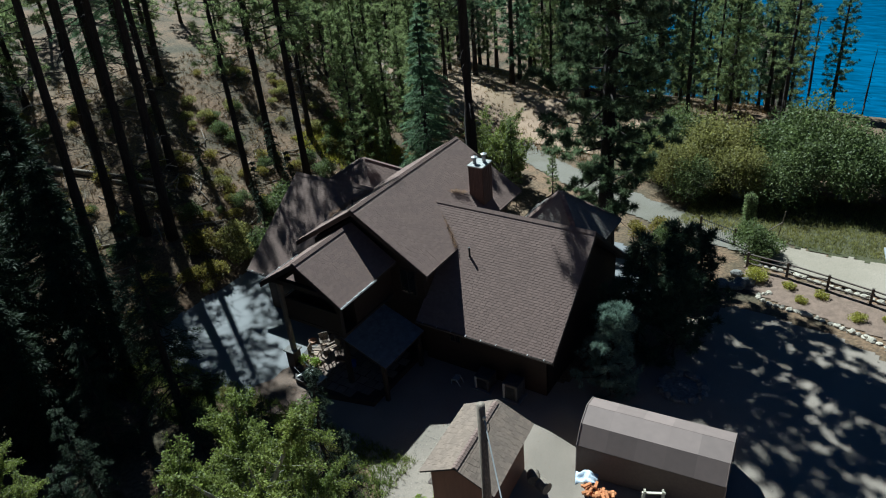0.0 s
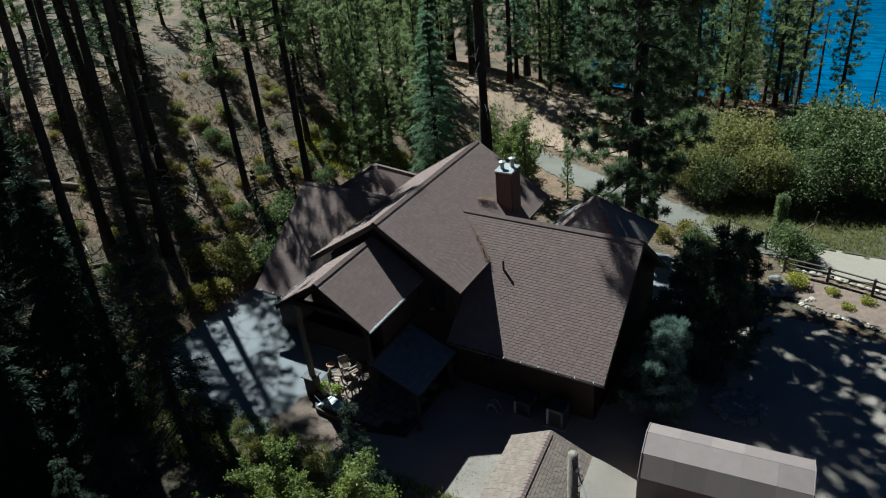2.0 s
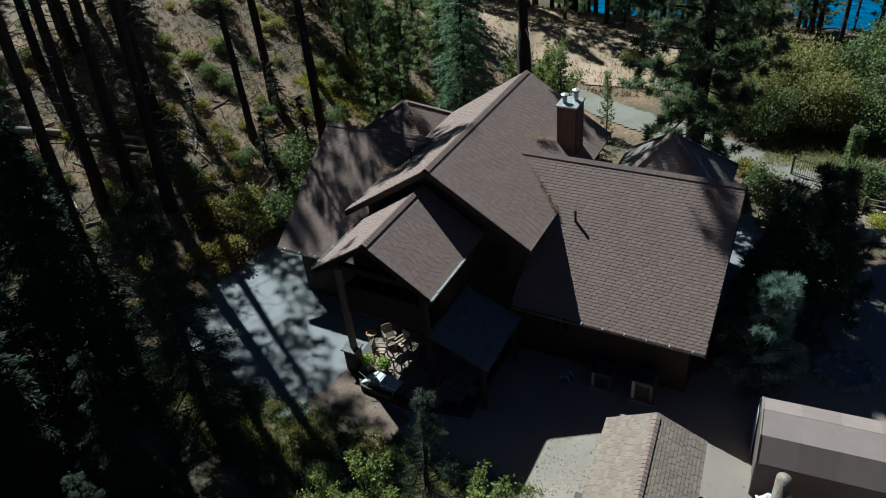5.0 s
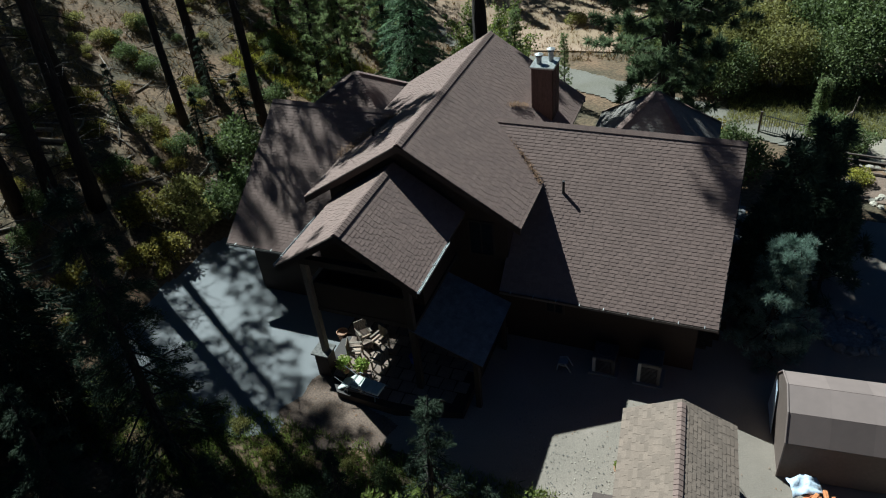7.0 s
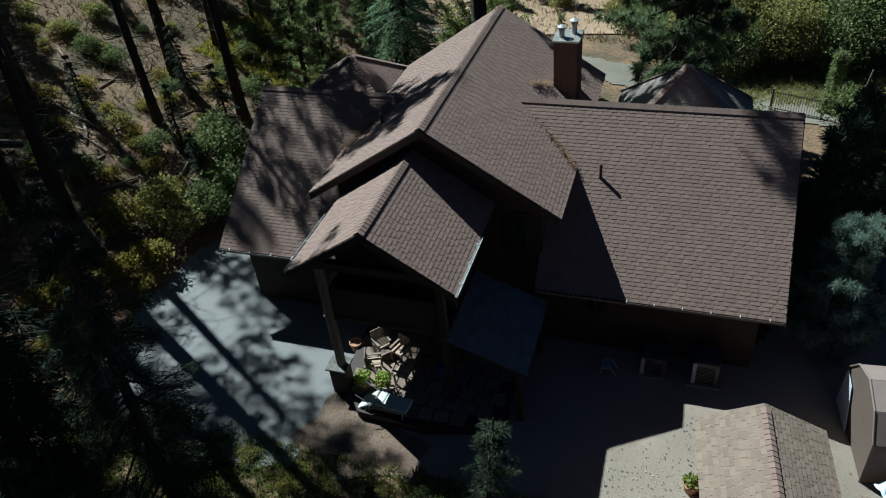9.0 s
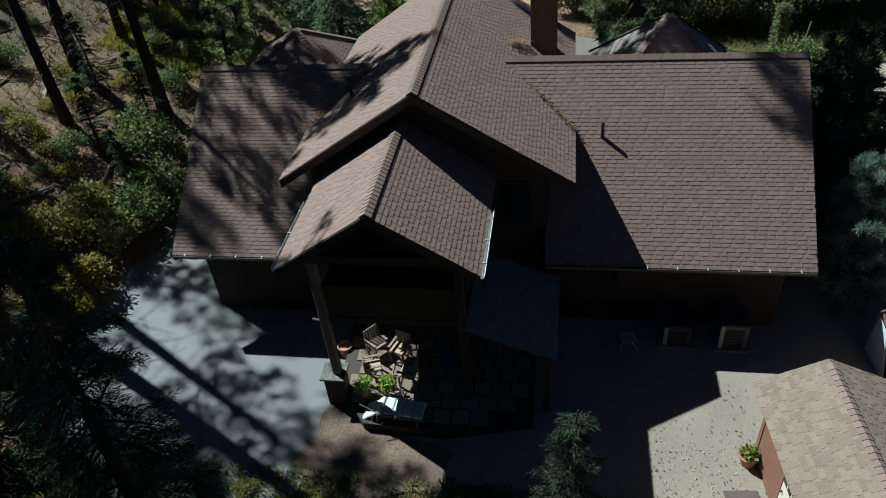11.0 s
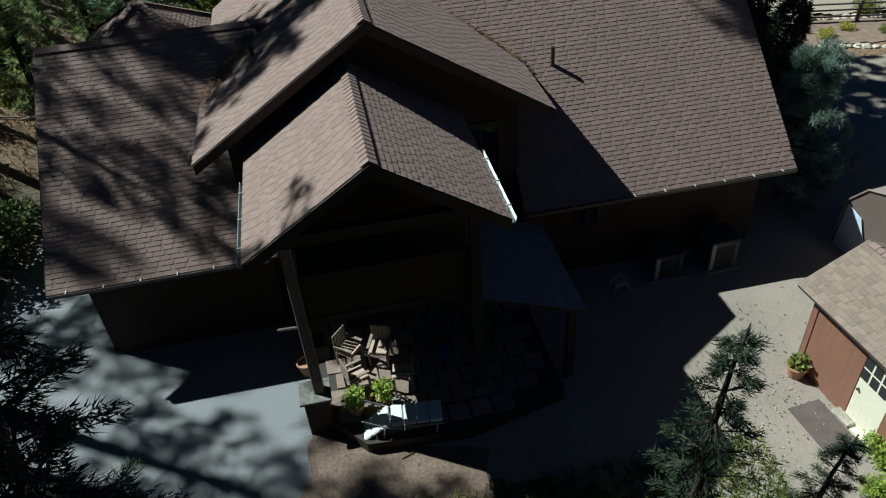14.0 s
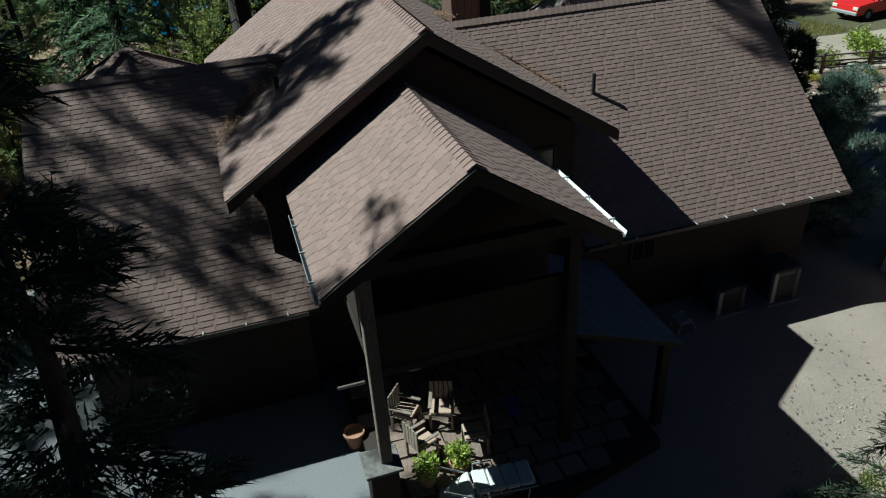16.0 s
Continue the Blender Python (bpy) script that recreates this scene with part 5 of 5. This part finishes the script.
wire = [Vector((-5.36, 12.76, 9.3)) + Vector((0.12 * math.sin(t * 0.6), 0.05, -0.08 - 0.06 * t + 0.1 * math.sin(t * 0.9))) for t in range(12)]
part("loop_wire", tube(bmesh.new(), wire, [0.012] * 12, 5), "pipe", pole)


def ac_unit(x, y, h):
    ob = thing("air_conditioner", (x, y, 0.03), "dark outdoor air conditioner on a pad, one corner paled as lit", "air conditioner", "air conditioners")
    part("pad", boxed((x - 0.5, y - 0.45, 0.0), (x + 0.5, y + 0.45, 0.1), bevel=0.01), "concrete", ob)
    part("casing", boxed((x - 0.36, y - 0.36, 0.1), (x + 0.36, y + 0.36, h), bevel=0.05), "metal_dark", ob)
    # Front-left post alone is pale, a highlight put into its colour
    for sx, sy in ((-1, -1), (1, -1), (-1, 1), (1, 1)):
        part("corner_post", boxed((x + sx * 0.33 - 0.06, y + sy * 0.33 - 0.06, 0.12), (x + sx * 0.33 + 0.06, y + sy * 0.33 + 0.06, h - 0.02), bevel=0.01), "metal_white" if (sx, sy) == (-1, -1) else "metal_dark", ob)
    for k in range(int((h - 0.25) / 0.06)):
        part("louvre", boxed((x - 0.27, y - 0.385, 0.17 + k * 0.06), (x + 0.27, y - 0.365, 0.19 + k * 0.06)), "metal_dark", ob)
    part("top", boxed((x - 0.4, y - 0.4, h), (x + 0.4, y + 0.4, h + 0.05), bevel=0.02), "metal_dark", ob)
    fan = bmesh.new()
    lathe(fan, [(0.3, h + 0.05), (0.3, h + 0.075), (0.27, h + 0.075), (0.27, h + 0.055)], 24, pose(x, y, 0))
    part("fan_guard", fan, "metal_dark", ob)


ac_unit(-11.65, 23.15, 0.82)
ac_unit(-10.1, 23.1, 1.02)


def pot(x, y, z, r, h, label, plant_mat="bright_leaf", leafy=1.2, n=260, leaf=0.1, seed=1):
    ob = thing("potted_plant", (x, y, z), label, "potted plant", "potted plants")
    part("pot", lathe(bmesh.new(), [(r * 0.7, 0), (r * 0.95, h * 0.85), (r * 1.05, h * 0.86), (r * 1.05, h), (r * 0.9, h), (r * 0.85, h * 0.85)], 20, pose(x, y, z)), "terracotta", ob)
    if n:
        q = np.random.default_rng(seed)
        d = unit(q.normal(0, 1, (n, 3)) + [0, 0, 0.5])
        base = np.array([x, y, z + h + r * leafy * 0.5]) + d * r * leafy * q.random((n, 1)) ** 0.5
        v = leaves(base, d, leaf, q)
        tagged(soup("foliage", v, np.arange(len(v)).reshape(-1, 4), plant_mat, ob), kind="stuff")


pot(-10.3, 18.85, 0.03, 0.24, 0.34, "terracotta pot of grassy green leaves beside the shed", "leaf", 0.8, 160, 0.14, 1)
pot(-20.43, 20.05, 0.36, 0.2, 0.3, "potted bright green shrub on the patio", n=420, leaf=0.1, leafy=1.35, seed=2)
pot(-19.76, 20.1, 0.36, 0.2, 0.3, "potted bright green shrub on the patio", n=420, leaf=0.1, leafy=1.35, seed=3)
pot(-21.5, 21.85, 0.03, 0.22, 0.4, "empty terracotta pot beside the corner post", n=0)
door_mat = tagged(part("door_mat", boxed((-0.4, -0.6, 0.0), (0.4, 0.6, 0.025), pose(-10.55, 17.42, 0.035, 0, 0, 5)), "mat"), "brown rectangular door mat on gravel", "mat")
tagged(part("step_stone", boxed((-0.14, -0.26, 0.0), (0.14, 0.26, 0.12), pose(-10.0, 17.45, 0.03, 0, 0, 8), 0.03), "stone"), "pale stone step before the shed door", "step")
low_bush = shrub("low_bush", 0.5, 0.6, 75, 1500, 0.08, "bright_leaf", "bright green bush at the shed corner")
plant(low_bush, -9.9, 16.4, 0, 1.0)
plant(low_bush, -10.5, 15.6, 60, 0.8)
retire(low_bush)
for k, (x, y) in enumerate(((-7.15, 19.1), (-6.7, 18.75))):
    ob = thing("log_round", (x, y, 0.03), "brown sawn log round lying on gravel", "log", "log rounds")
    part("bark_ring", lathe(bmesh.new(), [(0.25, 0), (0.27, 0.2), (0.26, 0.45)], 18, pose(x, y, 0.3, 90, 0, 30 + 40 * k)), "log", ob)
for k in range(26):
    x, y = -4.6 + rng.uniform(-0.55, 0.75), 19.5 + rng.uniform(-0.35, 0.25)
    tagged(part("split_log", boxed((-0.2, -0.06, -0.05), (0.2, 0.06, 0.05), pose(x, y, 0.06 + 0.09 * (k % 4), rng.uniform(-20, 20), rng.uniform(-10, 10), rng.uniform(0, 180)), 0.015), "orange"), "split orange-brown firewood log in a loose pile", "firewood", "firewood pile")
tarp = bmesh.new()
bmesh.ops.create_grid(tarp, x_segments=14, y_segments=10, size=0.5)
for v in tarp.verts:
    v.co = Vector((v.co.x * 1.4, v.co.y * 1.0, 0.32 + 0.22 * noise.noise(v.co * 3.3) + 0.1 * noise.noise(v.co * 8) - 0.5 * max(0, v.co.length - 0.35)))
bmesh.ops.solidify(tarp, geom=tarp.faces, thickness=0.01)
bmesh.ops.transform(tarp, matrix=pose(-5.15, 19.95, 0.03, 0, 0, 20) @ Matrix.Diagonal((0.65, 0.65, 0.8, 1)), verts=tarp.verts)
tagged(part("tarp", tarp, "tarp", smooth=True), "crumpled pale blue tarp thrown over firewood", "tarp")
horse = thing("sawhorse", (-2.5, 20.3, 0.0), "white painted wooden sawhorse on gravel", "sawhorse", turn=25)
for a, b in (((-0.45, 0, 0.7), (0.45, 0, 0.7)), ((-0.4, -0.3, 0), (-0.35, 0.05, 0.85)), ((-0.4, 0.3, 0), (-0.35, -0.05, 0.85)), ((0.4, -0.3, 0), (0.35, 0.05, 0.85)), ((0.4, 0.3, 0), (0.35, -0.05, 0.85))):
    hm = pose(-2.5, 20.3, -0.35, 0, 0, 25)
    part("bar", bar(bmesh.new(), hm @ Vector(a), hm @ Vector(b), 0.09, 0.05), "white", horse)
stand = thing("plant_stand", (-13.0, 22.75, 0.03), "small white bent-metal plant stand", "stand")
for s in (-0.18, 0.18):
    part("leg", tube(bmesh.new(), [(-13.25, 22.75 + s, 0.03), (-13.2, 22.75 + s, 0.35), (-12.95, 22.75 + s, 0.42), (-12.75, 22.75 + s, 0.03)], [0.025] * 4, 6), "metal_white", stand)
part("shelf", boxed((-13.22, 22.55, 0.3), (-12.9, 22.95, 0.33)), "metal_white", stand)

# ---- patio ----
patio = thing("patio", (-18.5, 21.5, 0.0), "low flagstone patio under the balcony", "patio", kind="structure")
pat = [(-21.3, 20.3), (-20.3, 19.1), (-18.0, 18.95), (-15.7, 19.5), (-15.7, 23.85), (-21.5, 24.1)]
# Base in near-black trim, so that its side looks shaded
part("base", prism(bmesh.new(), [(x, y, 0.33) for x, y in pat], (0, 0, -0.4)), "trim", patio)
inside = within(pat, 0.0)
cell = 0.52
for i in range(12):
    for j in range(10):
        x, y = -21.3 + i * cell + (j % 2) * 0.2, 19.5 + j * cell
        s = cell * 0.47
        cs = [(x - s * rng.uniform(0.85, 1.05), y - s * rng.uniform(0.85, 1.05)), (x + s * rng.uniform(0.85, 1.05), y - s * rng.uniform(0.85, 1.05)), (x + s * rng.uniform(0.85, 1.05), y + s * rng.uniform(0.85, 1.05)), (x - s * rng.uniform(0.85, 1.05), y + s * rng.uniform(0.85, 1.05))]
        if all(inside(*c) for c in cs):
            part("flagstone", prism(bmesh.new(), [(*c, 0.36 + rng.uniform(-0.004, 0.004)) for c in cs], (0, 0, -0.05)), "patio", patio)
chaise = thing("chaise_longue", (-19.6, 19.45, 0.36), "pale cushioned chaise longue with a metal frame", "chaise longue", turn=-12)
cm = pose(-19.45, 19.42, 0.36, 0, 0, -6)
def lounge(name, bm, mat, parent=chaise):
    bm.transform(cm)
    return part(name, bm, mat, parent)


for k in range(4):
    lounge("seat_cushion", boxed((-0.25 + 0.28 * k, -0.28, 0.3), (0.02 + 0.28 * k, 0.28, 0.4), bevel=0.03), "cushion")
for k in range(3):
    lounge("back_cushion", boxed((0, -0.28, 0), (0.24, 0.28, 0.1), pose(-0.27, 0, 0.33, 0, 0, 0) @ pose(0, 0, 0, 0, 38, 180) @ pose(0.25 * k, 0, 0), 0.03), "cushion")
for s in (-0.3, 0.3):
    lounge("side_rail", tube(bmesh.new(), [(-0.85, s, 0.62), (-0.28, s, 0.28), (0.9, s, 0.28)], [0.018] * 3, 6), "metal_white")
    for x in (-0.4, 0.75):
        lounge("leg", tube(bmesh.new(), [(x, s, 0.28), (x - 0.04, s, 0.0)], [0.016] * 2, 6), "metal_white")
    lounge("arm", tube(bmesh.new(), [(-0.2, s, 0.3), (-0.2, s, 0.52), (0.15, s, 0.52), (0.2, s, 0.3)], [0.016] * 4, 6), "metal_white")
table = thing("patio_table", (-19.9, 22.95, 0.36), "round dark metal patio table", "table")
part("top", lathe(bmesh.new(), [(0.5, 0.7), (0.52, 0.71), (0.52, 0.74), (0.5, 0.75)], 24, pose(-19.9, 22.95, 0.36)), "trim", table)
for a in range(4):
    part("leg", bar(bmesh.new(), (-19.9 + 0.3 * math.cos(a * 1.57), 22.95 + 0.3 * math.sin(a * 1.57), 0.36), (-19.9 + 0.3 * math.cos(a * 1.57), 22.95 + 0.3 * math.sin(a * 1.57), 1.07), 0.04), "trim", table)


def patio_chair(x, y, turn):
    ob = thing("patio_chair", (x, y, 0.36), "tan wooden slatted patio chair", "chair", "patio chairs", turn=turn)
    m = ob.matrix_basis
    def put(name, bm):
        bm.transform(m)
        part(name, bm, "log", ob)
    for k in range(5):
        put("seat_slat", boxed((-0.24, -0.24 + 0.1 * k, 0.4), (0.24, -0.16 + 0.1 * k, 0.425)))
        put("back_slat", boxed((-0.24 + 0.1 * k, 0.23, 0.45), (-0.16 + 0.1 * k, 0.26, 0.92)))
    pad = boxed((-0.22, -0.23, 0.426), (0.22, 0.2, 0.475), bevel=0.015)
    pad.transform(m)
    part("seat_pad", pad, "seat_pad", ob, "tan seat pad")
    for sx in (-0.22, 0.22):
        for sy in (-0.22, 0.22):
            put("leg", boxed((sx - 0.025, sy - 0.025, 0), (sx + 0.025, sy + 0.025, 0.4)))
        put("arm", boxed((sx - 0.035, -0.25, 0.6), (sx + 0.035, 0.25, 0.63)))


for x, y, a in ((-20.4, 21.65, 50), (-19.67, 21.5, -20), (-20.32, 20.75, 110), (-19.25, 20.6, -100)):
    patio_chair(x, y, a)
bucket = thing("blue_bucket", (-18.2, 21.2, 0.36), "blue plastic bucket on the patio", "bucket")
part("tub", lathe(bmesh.new(), [(0.13, 0), (0.16, 0.3), (0.17, 0.3), (0.17, 0.32)], 16, pose(-18.2, 21.2, 0.36)), "blue", bucket)


# ---- litter on the yard ----
def scatter(name, n, spots, size, mat, seed, label, category, thin=0.3):
    """Small flat chips lying on the ground."""
    r = np.random.default_rng(seed)
    x0, x1, y0, y1 = spots
    x, y = r.uniform(x0, x1, n), r.uniform(y0, y1, n)
    base = np.stack([x, y, [height(a, b) + 0.045 for a, b in zip(x, y)]], 1)
    a = r.uniform(0, 6.28, n)
    ln = size * r.uniform(0.5, 1.5, n)[:, None]
    d = np.stack([np.cos(a), np.sin(a), r.normal(0, 0.15, n)], 1) * ln
    e = np.stack([-np.sin(a), np.cos(a), r.normal(0, 0.2, n)], 1) * ln * thin
    up = np.array([0, 0, 0.02])
    v = np.stack([base - d, base - e + up, base + d, base + e + up], 1).reshape(-1, 3)
    tagged(soup(name, v, np.arange(len(v)).reshape(-1, 4), mat), label, category, kind="stuff")


scatter("dry_leaves", 380, (-13.5, -9.9, 14.5, 19.5), 0.032, "stone", 1, "pale dry leaf and straw litter on gravel", "litter")
scatter("dry_leaves", 160, (-14, -4, 19.5, 23), 0.035, "needles", 2, "brown dry leaf litter on gravel", "litter")
scatter("pebbles", 600, (-14, -9.9, 14.5, 21.5), 0.022, "dark_stone", 3, "loose grey pebbles on the yard", "pebbles", 0.8)
scatter("dry_leaves", 220, (-22, -18, 16.6, 19.4), 0.045, "needles", 4, "brown leaf litter on the dirt strip", "litter")
scatter("dry_leaves", 500, (-4, 6, 23, 35), 0.06, "stone", 5, "pale straw litter on shaded gravel", "litter")
